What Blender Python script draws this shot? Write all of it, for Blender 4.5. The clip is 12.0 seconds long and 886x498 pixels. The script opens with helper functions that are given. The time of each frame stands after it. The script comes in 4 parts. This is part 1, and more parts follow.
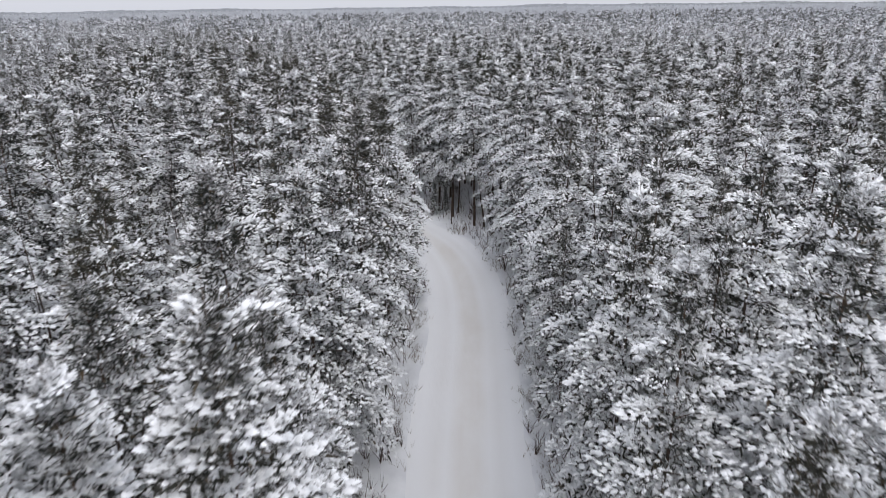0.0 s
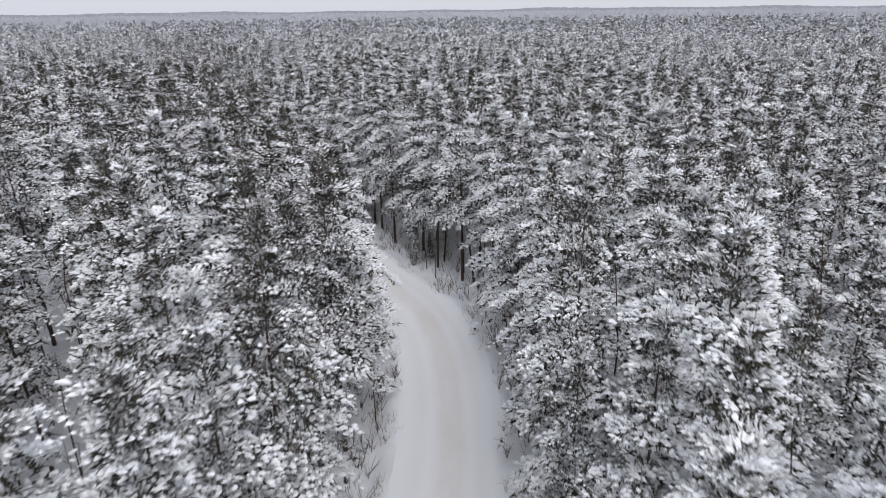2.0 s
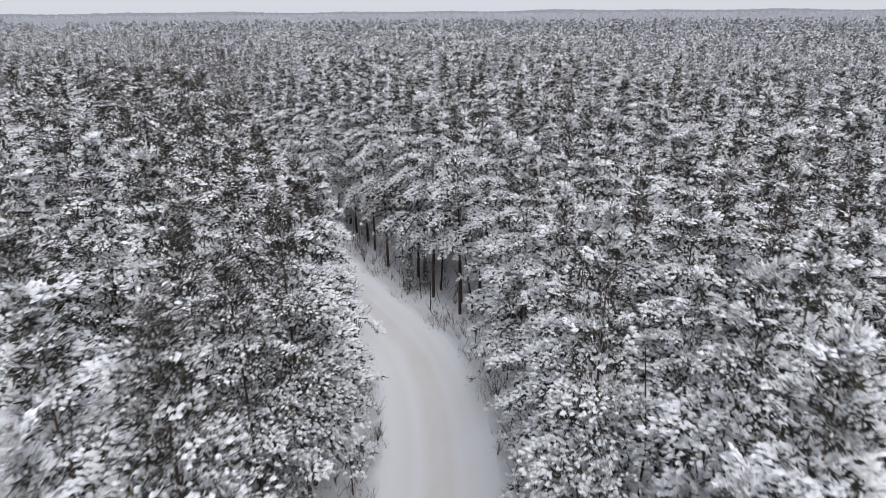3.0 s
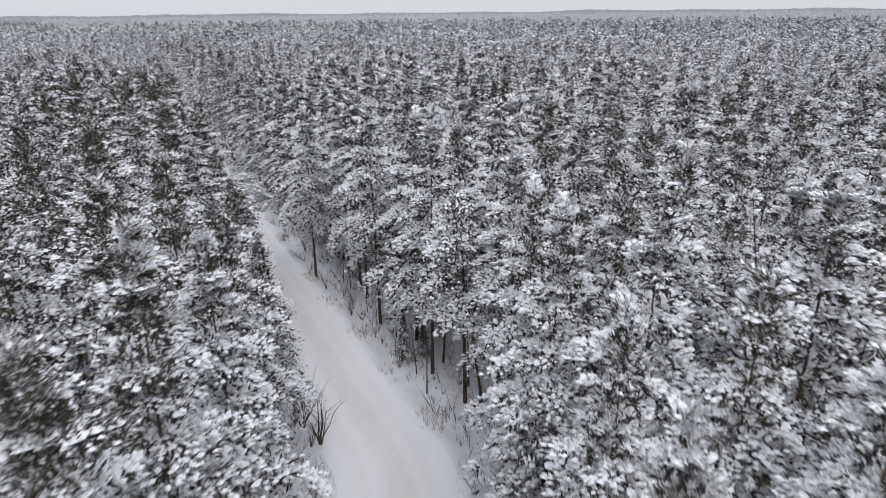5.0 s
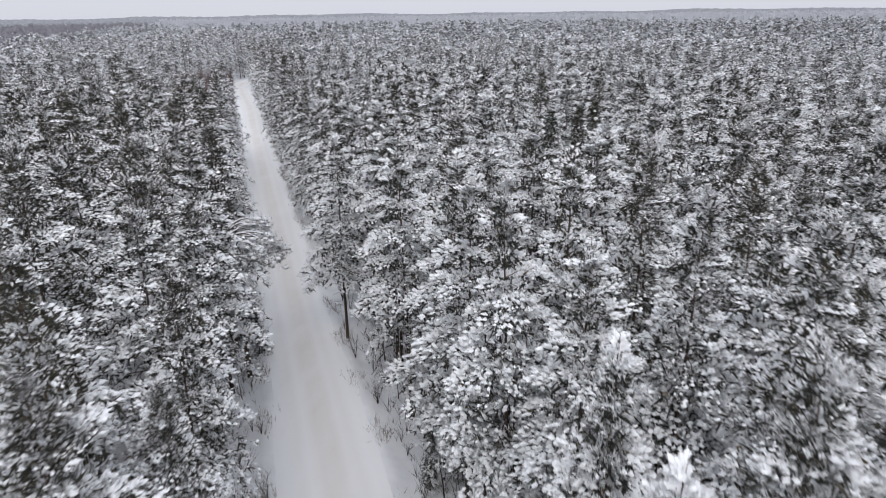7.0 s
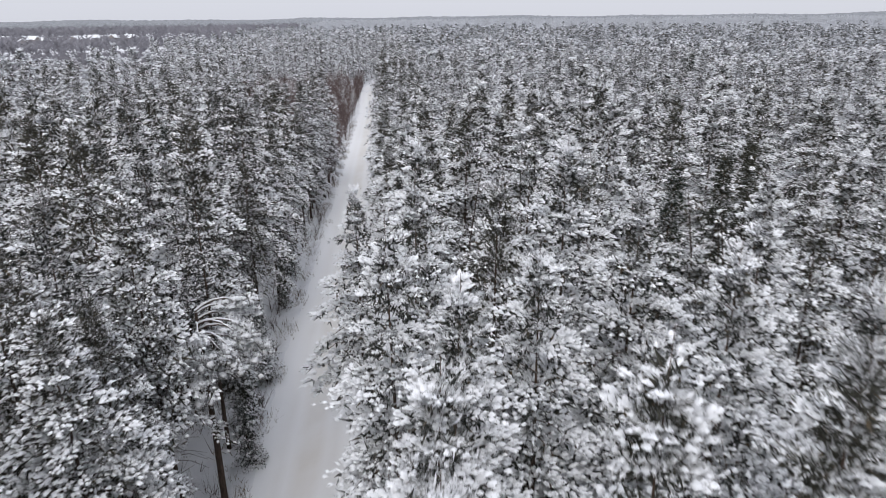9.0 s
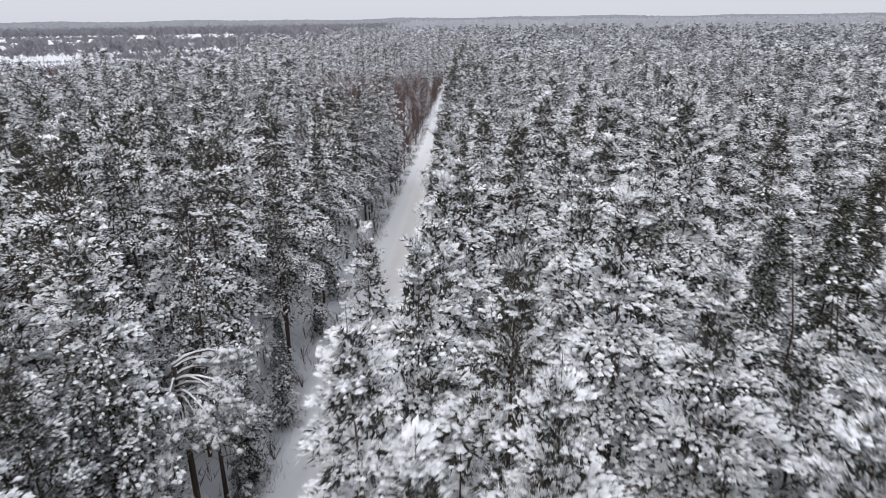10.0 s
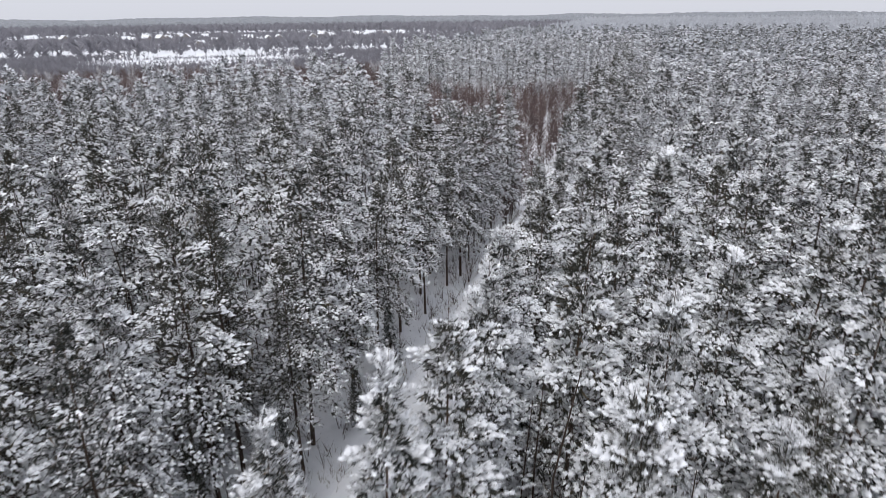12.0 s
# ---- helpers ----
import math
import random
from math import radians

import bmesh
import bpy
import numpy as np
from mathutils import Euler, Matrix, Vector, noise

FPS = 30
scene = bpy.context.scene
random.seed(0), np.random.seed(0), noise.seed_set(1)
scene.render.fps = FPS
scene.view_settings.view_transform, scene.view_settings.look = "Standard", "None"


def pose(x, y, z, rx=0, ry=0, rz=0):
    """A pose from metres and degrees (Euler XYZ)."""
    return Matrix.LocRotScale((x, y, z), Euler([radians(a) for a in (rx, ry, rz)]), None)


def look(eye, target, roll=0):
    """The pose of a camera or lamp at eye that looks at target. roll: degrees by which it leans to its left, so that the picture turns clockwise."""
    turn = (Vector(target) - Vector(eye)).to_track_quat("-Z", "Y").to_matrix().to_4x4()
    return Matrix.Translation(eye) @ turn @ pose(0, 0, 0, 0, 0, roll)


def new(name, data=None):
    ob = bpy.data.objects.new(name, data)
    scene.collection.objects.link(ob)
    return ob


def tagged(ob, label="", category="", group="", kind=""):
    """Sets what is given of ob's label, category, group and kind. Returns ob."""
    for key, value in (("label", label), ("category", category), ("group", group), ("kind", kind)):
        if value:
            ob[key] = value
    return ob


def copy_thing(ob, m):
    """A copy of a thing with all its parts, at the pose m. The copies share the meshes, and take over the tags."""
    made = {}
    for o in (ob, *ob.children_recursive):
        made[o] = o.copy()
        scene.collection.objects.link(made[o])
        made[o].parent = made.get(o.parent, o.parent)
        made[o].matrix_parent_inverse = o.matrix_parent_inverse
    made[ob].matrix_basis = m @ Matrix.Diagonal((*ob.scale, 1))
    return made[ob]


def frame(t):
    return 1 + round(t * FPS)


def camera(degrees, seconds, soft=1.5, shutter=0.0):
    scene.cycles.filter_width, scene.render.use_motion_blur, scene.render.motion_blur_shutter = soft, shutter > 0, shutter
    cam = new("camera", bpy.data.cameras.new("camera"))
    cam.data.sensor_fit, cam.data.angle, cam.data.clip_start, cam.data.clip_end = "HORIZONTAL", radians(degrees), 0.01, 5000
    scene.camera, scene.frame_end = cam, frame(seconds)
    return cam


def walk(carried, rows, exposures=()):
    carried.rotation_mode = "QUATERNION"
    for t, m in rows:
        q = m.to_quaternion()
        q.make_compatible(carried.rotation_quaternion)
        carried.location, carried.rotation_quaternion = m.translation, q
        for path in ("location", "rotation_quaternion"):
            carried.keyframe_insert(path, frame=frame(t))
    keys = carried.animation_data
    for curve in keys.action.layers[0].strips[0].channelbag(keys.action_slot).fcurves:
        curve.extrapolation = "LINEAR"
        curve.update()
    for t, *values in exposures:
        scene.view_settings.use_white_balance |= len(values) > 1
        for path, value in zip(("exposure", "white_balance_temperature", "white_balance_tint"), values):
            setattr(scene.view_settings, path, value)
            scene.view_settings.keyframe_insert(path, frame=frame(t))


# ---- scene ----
cam = camera(69.3, 12.0, soft=0.55, shutter=0.4)
PATH = [
    (0, (0.097, -0.982, 24.733), (0.085, 0.888, 24.022), -0.8),
    (0.5, (0.558, 2.25, 24.965), (0.549, 4.12, 24.254), -0.9),
    (1, (1.017, 5.465, 25.262), (1.009, 7.336, 24.556), -1.0),
    (1.5, (1.465, 8.819, 25.564), (1.456, 10.691, 24.861), -0.8),
    (2, (1.833, 12.084, 25.842), (1.822, 13.957, 25.139), -0.7),
    (2.5, (2.247, 15.518, 25.987), (2.231, 17.391, 25.287), -0.6),
    (3, (2.637, 18.864, 26.069), (2.611, 20.737, 25.37), -0.4),
    (3.2, (2.767, 20.168, 26.035), (2.738, 22.043, 25.339), -0.4),
    (4.8, (4.205, 32.609, 25.24), (4.102, 34.48, 24.541), -0.5),
    (5, (4.415, 34.097, 25.208), (4.295, 35.968, 24.512), -0.6),
    (5.5, (4.763, 37.506, 25.22), (4.596, 39.375, 24.527), -0.5),
    (6, (5.075, 41.068, 25.404), (4.843, 42.929, 24.711), -0.6),
    (6.5, (5.303, 44.581, 25.468), (4.998, 46.432, 24.775), -0.7),
    (7, (5.546, 48.233, 25.534), (5.156, 50.068, 24.84), -0.8),
    (7.2, (5.712, 49.698, 25.538), (5.283, 51.523, 24.843), -1.0),
    (8.8, (6.133, 63.656, 25.613), (5.391, 65.383, 24.93), -0.6),
    (9, (5.983, 65.178, 25.615), (5.196, 66.884, 24.931), -0.6),
    (9.5, (5.574, 68.797, 25.653), (4.678, 70.449, 24.97), -0.6),
    (10, (5.088, 72.452, 25.662), (4.081, 74.04, 24.98), -0.7),
    (10.5, (4.476, 76.054, 25.589), (3.367, 77.573, 24.906), -0.7),
    (11, (3.545, 79.874, 25.876), (2.335, 81.312, 25.193), -0.7),
    (11.5, (2.7, 83.438, 26.622), (1.398, 84.792, 25.937), -0.6),
    (12, (1.886, 86.854, 27.318), (0.513, 88.135, 26.629), -0.6),
]
walk(cam, [(t, look(eye, target, roll)) for t, eye, target, roll in PATH])

# ---- world and light: an overcast winter noon ----
world = bpy.data.worlds.new("overcast_sky")
scene.world = world
world.use_nodes = True
wn, wl = world.node_tree.nodes, world.node_tree.links
sky = wn.new("ShaderNodeTexSky")
sky.sky_type, sky.sun_disc = "NISHITA", False
sky.sun_elevation, sky.sun_rotation = radians(38), radians(200)
sky.air_density, sky.dust_density, sky.ozone_density = 1.0, 4.0, 1.0
grey = wn.new("ShaderNodeHueSaturation")
grey.inputs["Saturation"].default_value = 0.3
wl.new(sky.outputs[0], grey.inputs["Color"])
cloud = wn.new("ShaderNodeMix")
cloud.data_type = "RGBA"
cloud.inputs[0].default_value = 0.9
cloud.inputs[7].default_value = (4.72, 4.85, 5.36, 1)
wl.new(grey.outputs[0], cloud.inputs[6])
# an overcast sky is brighter overhead than at its rim
wtc, wsep, wmap = wn.new("ShaderNodeTexCoord"), wn.new("ShaderNodeSeparateXYZ"), wn.new("ShaderNodeMapRange")
wl.new(wtc.outputs["Generated"], wsep.inputs[0])
wl.new(wsep.outputs[2], wmap.inputs["Value"])
wmap.inputs["To Min"].default_value, wmap.inputs["To Max"].default_value = 0.168, 0.285
wl.new(wmap.outputs[0], wn["Background"].inputs["Strength"])
wl.new(cloud.outputs[2], wn["Background"].inputs["Color"])

sun = new("sun", bpy.data.lights.new("sun", "SUN"))
sun.data.energy, sun.data.angle, sun.data.color = 1.0, radians(28), (1.0, 0.97, 0.94)
sun.matrix_world = look((0, 0, 60), (-12, 34, 20))
scene.view_settings.exposure = -0.11


# ---- materials ----
def material(name, rough=0.8):
    mat = bpy.data.materials.new(name)
    mat.use_nodes = True
    n = mat.node_tree.nodes
    bsdf = n["Principled BSDF"]
    bsdf.inputs["Roughness"].default_value = rough
    bsdf.inputs["Specular IOR Level"].default_value = 0.25
    return mat, n, mat.node_tree.links, bsdf


def noise_node(n, l, scale, detail=4.0, rough=0.6, coord="Object", stretch=(1, 1, 1)):
    tc = n.new("ShaderNodeTexCoord")
    mp = n.new("ShaderNodeMapping")
    mp.inputs["Scale"].default_value = stretch
    tex = n.new("ShaderNodeTexNoise")
    tex.inputs["Scale"].default_value, tex.inputs["Detail"].default_value = scale, detail
    tex.inputs["Roughness"].default_value = rough
    l.new(tc.outputs[coord], mp.inputs[0])
    l.new(mp.outputs[0], tex.inputs["Vector"])
    return tex.outputs["Fac"]


def ramp(n, l, fac, stops):
    r = n.new("ShaderNodeValToRGB")
    els = r.color_ramp.elements
    while len(els) < len(stops):
        els.new(0.5)
    for el, (p, c) in zip(els, stops):
        el.position, el.color = p, (*c, 1)
    l.new(fac, r.inputs[0])
    return r.outputs[0]


def bump(n, l, bsdf, height, strength, distance):
    b = n.new("ShaderNodeBump")
    b.inputs["Strength"].default_value, b.inputs["Distance"].default_value = strength, distance
    l.new(height, b.inputs["Height"])
    l.new(b.outputs[0], bsdf.inputs["Normal"])


def mixed(n, l, fac, a, b):
    m = n.new("ShaderNodeMix")
    m.data_type = "RGBA"
    for sock, v in ((m.inputs[0], fac), (m.inputs[6], a), (m.inputs[7], b)):
        if isinstance(v, (tuple, float, int)):
            sock.default_value = (*v, 1) if isinstance(v, tuple) else v
        else:
            l.new(v, sock)
    return m.outputs[2]


def needle_material(name, dark, light, frost, bias, grain, crisp=(0.06, 0.33)):
    """Pine or spruce foliage: two greens from tuft to tuft, snow caught between the needles, most on what faces up."""
    mat, n, l, bsdf = material(name, 0.75)
    geo = n.new("ShaderNodeNewGeometry")
    green = ramp(n, l, geo.outputs["Random Per Island"], [(0.0, dark), (0.85, light), (1.0, (0.15, 0.11, 0.07))])
    sep = n.new("ShaderNodeSeparateXYZ")
    l.new(geo.outputs["Normal"], sep.inputs[0])
    fine = noise_node(n, l, grain, 4.0, 0.75)
    info = n.new("ShaderNodeObjectInfo")
    broad = noise_node(n, l, 0.45, 3.0)
    total = None
    for sock, gain in ((sep.outputs[2], 0.34), (fine, 1.5), (broad, 0.9), (info.outputs["Random"], -0.22)):
        m = n.new("ShaderNodeMath")
        m.operation = "MULTIPLY_ADD"
        m.inputs[1].default_value = gain
        l.new(sock, m.inputs[0])
        if total is None:
            m.inputs[2].default_value = bias - 1.00
        else:
            l.new(total, m.inputs[2])
        total = m.outputs[0]
    rime = ramp(n, l, total, [(crisp[0], (0, 0, 0)), (crisp[1], (1, 1, 1))])
    tint = ramp(n, l, info.outputs["Random"], [(0.35, (0, 0, 0)), (1.0, (0.4, 0.4, 0.4))])
    green = mixed(n, l, tint, green, (0.140, 0.128, 0.095))
    l.new(mixed(n, l, rime, green, frost), bsdf.inputs["Base Color"])
    bump(n, l, bsdf, fine, 1.0, 1.0 / grain)
    return mat


def snow_material(name, colour, shade, scale, grain):
    mat, n, l, bsdf = material(name, 0.65)
    tone = noise_node(n, l, scale, 5.0)
    l.new(mixed(n, l, ramp(n, l, tone, [(0.3, (0, 0, 0)), (0.7, (1, 1, 1))]), shade, colour), bsdf.inputs["Base Color"])
    bump(n, l, bsdf, noise_node(n, l, grain, 4.0), 0.5, 0.05)
    return mat


def bark_material(name, low, high, scale):
    mat, n, l, bsdf = material(name, 0.9)
    f = noise_node(n, l, scale, 6.0, 0.7, stretch=(1, 1, 0.2))
    l.new(ramp(n, l, f, [(0.3, low), (0.7, high)]), bsdf.inputs["Base Color"])
    bump(n, l, bsdf, f, 0.8, 0.03)
    return mat


NEEDLES = needle_material("pine_needles", (0.052, 0.056, 0.049), (0.115, 0.119, 0.101), (0.88, 0.885, 0.905), 0.22, 15.0, (0.14, 0.46))
SHELTERED = needle_material("sheltered_pine_needles", (0.060, 0.059, 0.056), (0.130, 0.127, 0.118), (0.84, 0.84, 0.86), 0.08, 15.0, (0.14, 0.48))
# inside and under the crowns: less snow, and shade painted as a darker green
UNDERSIDE = needle_material("shade_toned_pine_needles", (0.024, 0.027, 0.023), (0.060, 0.062, 0.052), (0.58, 0.59, 0.61), -0.24, 13.0, (0.12, 0.50))
SPRUCE = needle_material("spruce_needles", (0.018, 0.026, 0.018), (0.04, 0.052, 0.035), (0.66, 0.68, 0.70), -0.14, 12.0)
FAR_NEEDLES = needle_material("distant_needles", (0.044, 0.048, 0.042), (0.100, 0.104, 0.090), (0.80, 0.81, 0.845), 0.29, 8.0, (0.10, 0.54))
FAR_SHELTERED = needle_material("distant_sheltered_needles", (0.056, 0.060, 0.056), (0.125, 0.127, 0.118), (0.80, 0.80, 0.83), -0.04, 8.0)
# next three: haze put into the colour, paler greens and duller snow
HAZED_NEEDLES = needle_material("hazed_frosted_needles", (0.100, 0.107, 0.107), (0.165, 0.172, 0.170), (0.56, 0.575, 0.61), 0.16, 6.0)
HAZED_RIMED = needle_material("hazed_snow_laden_shoots", (0.24, 0.25, 0.26), (0.32, 0.33, 0.34), (0.64, 0.655, 0.69), 0.08, 6.0)
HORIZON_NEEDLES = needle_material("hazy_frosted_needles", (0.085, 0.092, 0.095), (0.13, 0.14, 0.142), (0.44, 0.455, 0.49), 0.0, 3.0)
RIMED = needle_material("snow_laden_shoots", (0.14, 0.145, 0.14), (0.24, 0.24, 0.23), (0.81, 0.82, 0.85), 0.14, 9.0)
SNOW = snow_material("snow_on_boughs", (0.91, 0.915, 0.93), (0.78, 0.795, 0.82), 5.0, 14.0)
GROUND_SNOW = snow_material("ground_snow", (0.86, 0.87, 0.89), (0.72, 0.73, 0.76), 0.45, 2.5)
BARK = bark_material("pine_bark", (0.035, 0.028, 0.024), (0.12, 0.085, 0.065), 9.0)
RUSSET = bark_material("upper_pine_bark", (0.06, 0.042, 0.032), (0.14, 0.092, 0.066), 9.0)
TWIG = bark_material("bare_twigs", (0.05, 0.036, 0.03), (0.14, 0.10, 0.085), 3.0)
ALDER = bark_material("brown_alder_twigs", (0.085, 0.060, 0.057), (0.20, 0.150, 0.142), 0.25)
RIME = bark_material("rimed_birch_twigs", (0.28, 0.26, 0.26), (0.62, 0.61, 0.62), 0.8)
# grey twigs, their colour lifted paler and bluer to carry the distance haze
GREY_WOOD = bark_material("hazed_grey_leafless_wood", (0.17, 0.165, 0.182), (0.28, 0.275, 0.300), 0.06)
STRAW = bark_material("dry_grass", (0.12, 0.09, 0.06), (0.30, 0.25, 0.19), 2.0)


def road_material():
    """Packed snow with a beige, sanded middle and paler wheel tracks, told by the distance across the road."""
    mat, n, l, bsdf = material("packed_snow_road", 0.55)
    uv = n.new("ShaderNodeUVMap")
    uv.uv_map = "across"
    sep = n.new("ShaderNodeSeparateXYZ")
    l.new(uv.outputs[0], sep.inputs[0])
    white, beige, track = (0.86, 0.865, 0.88), (0.72, 0.695, 0.665), (0.79, 0.785, 0.785)
    base = ramp(n, l, sep.outputs[0], [(0.0, white), (0.10, white), (0.24, track), (0.33, (0.82, 0.82, 0.825)), (0.45, beige), (0.60, beige), (0.69, (0.80, 0.795, 0.795)), (0.78, track), (0.88, white), (1.0, white)])
    patch = ramp(n, l, noise_node(n, l, 0.35, 5.0, stretch=(1, 0.35, 1)), [(0.30, (0.35, 0.35, 0.35)), (0.70, (1, 1, 1))])
    l.new(mixed(n, l, patch, (0.84, 0.845, 0.86), base), bsdf.inputs["Base Color"])
    bump(n, l, bsdf, noise_node(n, l, 3.0, 5.0, stretch=(1, 0.3, 1)), 0.35, 0.05)
    return mat


ROAD = road_material()


# grey-blue tones that put the horizon haze into the canopy's colour
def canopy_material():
    mat, n, l, bsdf = material("haze_toned_canopy", 0.85)
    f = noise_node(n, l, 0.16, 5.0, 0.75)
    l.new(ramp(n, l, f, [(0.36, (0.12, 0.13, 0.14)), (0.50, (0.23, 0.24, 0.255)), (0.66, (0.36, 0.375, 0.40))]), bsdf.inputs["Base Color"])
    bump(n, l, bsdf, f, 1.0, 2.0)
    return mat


CANOPY = canopy_material()


# ---- helpers of this scene ----
def mesh_of(name, verts, tris, mats, index=None, smooth=False):
    """A mesh from arrays of points and triangles."""
    me = bpy.data.meshes.new(name)
    verts, tris = np.asarray(verts, np.float32), np.asarray(tris, np.int32)
    me.vertices.add(len(verts))
    me.vertices.foreach_set("co", verts.ravel())
    me.loops.add(tris.size)
    me.loops.foreach_set("vertex_index", tris.ravel())
    me.polygons.add(len(tris))
    me.polygons.foreach_set("loop_start", np.arange(0, tris.size, tris.shape[1], dtype=np.int32))
    if index is not None:
        me.polygons.foreach_set("material_index", np.asarray(index, np.int32))
    me.polygons.foreach_set("use_smooth", np.full(len(tris), smooth))
    for m in mats:
        me.materials.append(m)
    me.update(calc_edges=True)
    return me


def part(name, me, parent, label=""):
    ob = new(name, me)
    ob.parent = parent
    return tagged(ob, label) if label else ob


def joined(pieces):
    """Joins (points, triangles) pairs."""
    vs, ts, k = [], [], 0
    for v, t in pieces:
        vs.append(v)
        ts.append(t + k)
        k += len(v)
    return np.concatenate(vs), np.concatenate(ts)


def tube(path, radii, sides):
    """A tapered tube along a path of points, closed at its end."""
    path, radii = np.asarray(path, float), np.asarray(radii, float)
    a = np.arange(sides) * 2 * np.pi / sides
    run = np.gradient(path, axis=0)
    run /= np.linalg.norm(run, axis=1)[:, None] + 1e-9
    side = np.cross(run, np.where(np.abs(run[:, 2:]) > 0.8, [[1.0, 0, 0]], [[0, 0, 1.0]]))
    side /= np.linalg.norm(side, axis=1)[:, None] + 1e-9
    up = np.cross(side, run)
    ring = path[:, None] + radii[:, None, None] * (np.cos(a)[None, :, None] * side[:, None] + np.sin(a)[None, :, None] * up[:, None])
    v = ring.reshape(-1, 3)
    t = []
    for i in range(len(path) - 1):
        for j in range(sides):
            p, q = i * sides + j, i * sides + (j + 1) % sides
            t += [(p, p + sides, q), (q, p + sides, q + sides)]
    return v, np.array(t)


def unit(v):
    return v / (np.linalg.norm(v, axis=-1, keepdims=True) + 1e-9)


def blades(rng, root, way, number, length, width, spread):
    """Thin triangles fanning out of each root along its way."""
    n = len(root)
    d = unit(way[:, None] + rng.normal(0, spread, (n, number, 3)))
    l = length[:, None, None] * rng.uniform(0.6, 1.15, (n, number, 1))
    s = unit(np.cross(d, rng.normal(0, 1, (n, number, 3)))) * width[:, None, None] * 0.5
    start = root[:, None] + d * l * rng.uniform(-0.25, 0.35, (n, number, 1))
    v = np.stack([start - s, start + s, start + d * l], 2).reshape(-1, 3)
    return v, np.arange(len(v)).reshape(-1, 3)


def lumps(rng, centre, way, radius, flat, sides, closed=True):
    """Uneven flattened lumps of snow drawn out along a way."""
    n = len(centre)
    f = unit(way * [1, 1, 0.6])
    s = unit(np.cross(f, [0, 0, 1.0]))
    u = np.cross(s, f)
    a = np.arange(sides) * 2 * np.pi / sides
    r = radius[:, None] * rng.uniform(0.65, 1.25, (n, sides))
    ring = centre[:, None] + (np.cos(a)[None, :, None] * r[:, :, None] * 1.35) * f[:, None] + (np.sin(a)[None, :, None] * r[:, :, None] * 0.85) * s[:, None] - u[:, None] * (radius * flat * rng.uniform(0.0, 0.5, n))[:, None, None]
    top = centre + u * (radius * flat)[:, None] + f * (radius * rng.uniform(-0.3, 0.3, n))[:, None]
    low = centre - u * (radius * flat * 0.7)[:, None]
    k = sides
    v = np.concatenate([ring, top[:, None], low[:, None]] if closed else [ring, top[:, None]], 1)
    t = [(i, (i + 1) % k, k) for i in range(k)] + ([((i + 1) % k, i, k + 1) for i in range(k)] if closed else [])
    return v.reshape(-1, 3), (np.array(t)[None] + (np.arange(n) * v.shape[1])[:, None, None]).reshape(-1, 3)


def grains(rng, centre, way, radius, flat, number, size, snow):
    """Small shoots all over the upper side of each clump. Returns the green ones and the snow-covered ones."""
    n = len(centre)
    q = rng.normal(0, 1, (n, number, 3))
    q[:, :, 2] = np.abs(q[:, :, 2] + 0.25) - 0.25
    q = unit(q)
    f = unit(way * [1, 1, 0.5])
    r = radius[:, None, None] * rng.uniform(0.85, 1.75, (n, number, 1))
    p = centre[:, None] + q * r * [1, 1, flat] + f[:, None] * (q * f[:, None]).sum(2, keepdims=True) * r * 0.4
    u = unit(q + rng.normal(0, 0.33, q.shape))
    b = unit(f[:, None] * 0.5 + [0, 0, 0.7] + rng.normal(0, 0.45, q.shape))
    b = unit(b - u * (b * u).sum(2, keepdims=True) * 0.8)
    a = unit(np.cross(u, b)) * 0.75
    g = size[:, None, None] * rng.uniform(0.6, 1.3, (n, number, 1))
    v = np.stack([p - a * g * 0.5 - b * g * 0.32, p + a * g * 0.5 - b * g * 0.32, p + b * g * 1.25], 2).reshape(-1, 3, 3)
    white = (rng.random((n, number)) < np.clip(snow[:, None] + 0.12 + 0.6 * q[:, :, 2], 0.02, 0.97)).ravel()
    return [(w.reshape(-1, 3), np.arange(len(w) * 3).reshape(-1, 3)) for w in (v[~white], v[white])]


# ---- trees ----
def boughs(rng, h, base, width, whorls, per, spruce=False):
    """Roots, ends and sag of the boughs of one conifer: a tapering, uneven crown for a pine, a narrow cone for a spruce."""
    root, end, sag = [], [], []
    lobe, lean = rng.uniform(0, 6.283), rng.uniform(0.0, 0.16)
    for k in range(whorls):
        u = (k + rng.uniform(0.1, 0.9)) / whorls
        z = h * (base + (0.975 - base) * u)
        if spruce:
            reach = width / 2 * (1.03 - u) ** 0.9
            rise = -0.45 + 0.75 * u
        else:
            reach = width / 2 * min(1.0, 0.66 + 1.5 * u) * (1.02 - u) ** 0.92 + 0.12
            rise = -0.05 + 1.15 * u ** 2.3
        turn = rng.uniform(0, 6.28)
        for j in range(per):
            a = turn + (j + rng.uniform(-0.25, 0.25)) * 6.283 / per
            l = max(0.25, reach * rng.uniform(0.60, 1.20) * (1 + lean * math.cos(a - lobe)))
            zj = z + h * (0.975 - base) / whorls * rng.uniform(-0.5, 0.5)
            e = rise + rng.uniform(-0.16, 0.16)
            root.append((0, 0, zj))
            end.append((math.cos(a) * l * math.cos(e), math.sin(a) * l * math.cos(e), zj + l * math.sin(e)))
            sag.append((0.50 - 0.32 * u) * l if not spruce else 0.20 * l)
    return np.array(root), np.array(end), np.array(sag)


def on_bough(root, end, sag, i, s):
    p = root[i] + (end[i] - root[i]) * s[:, None]
    p[:, 2] += sag[i] * (0.9 * s * (1 - s) - s ** 2.2)
    return p


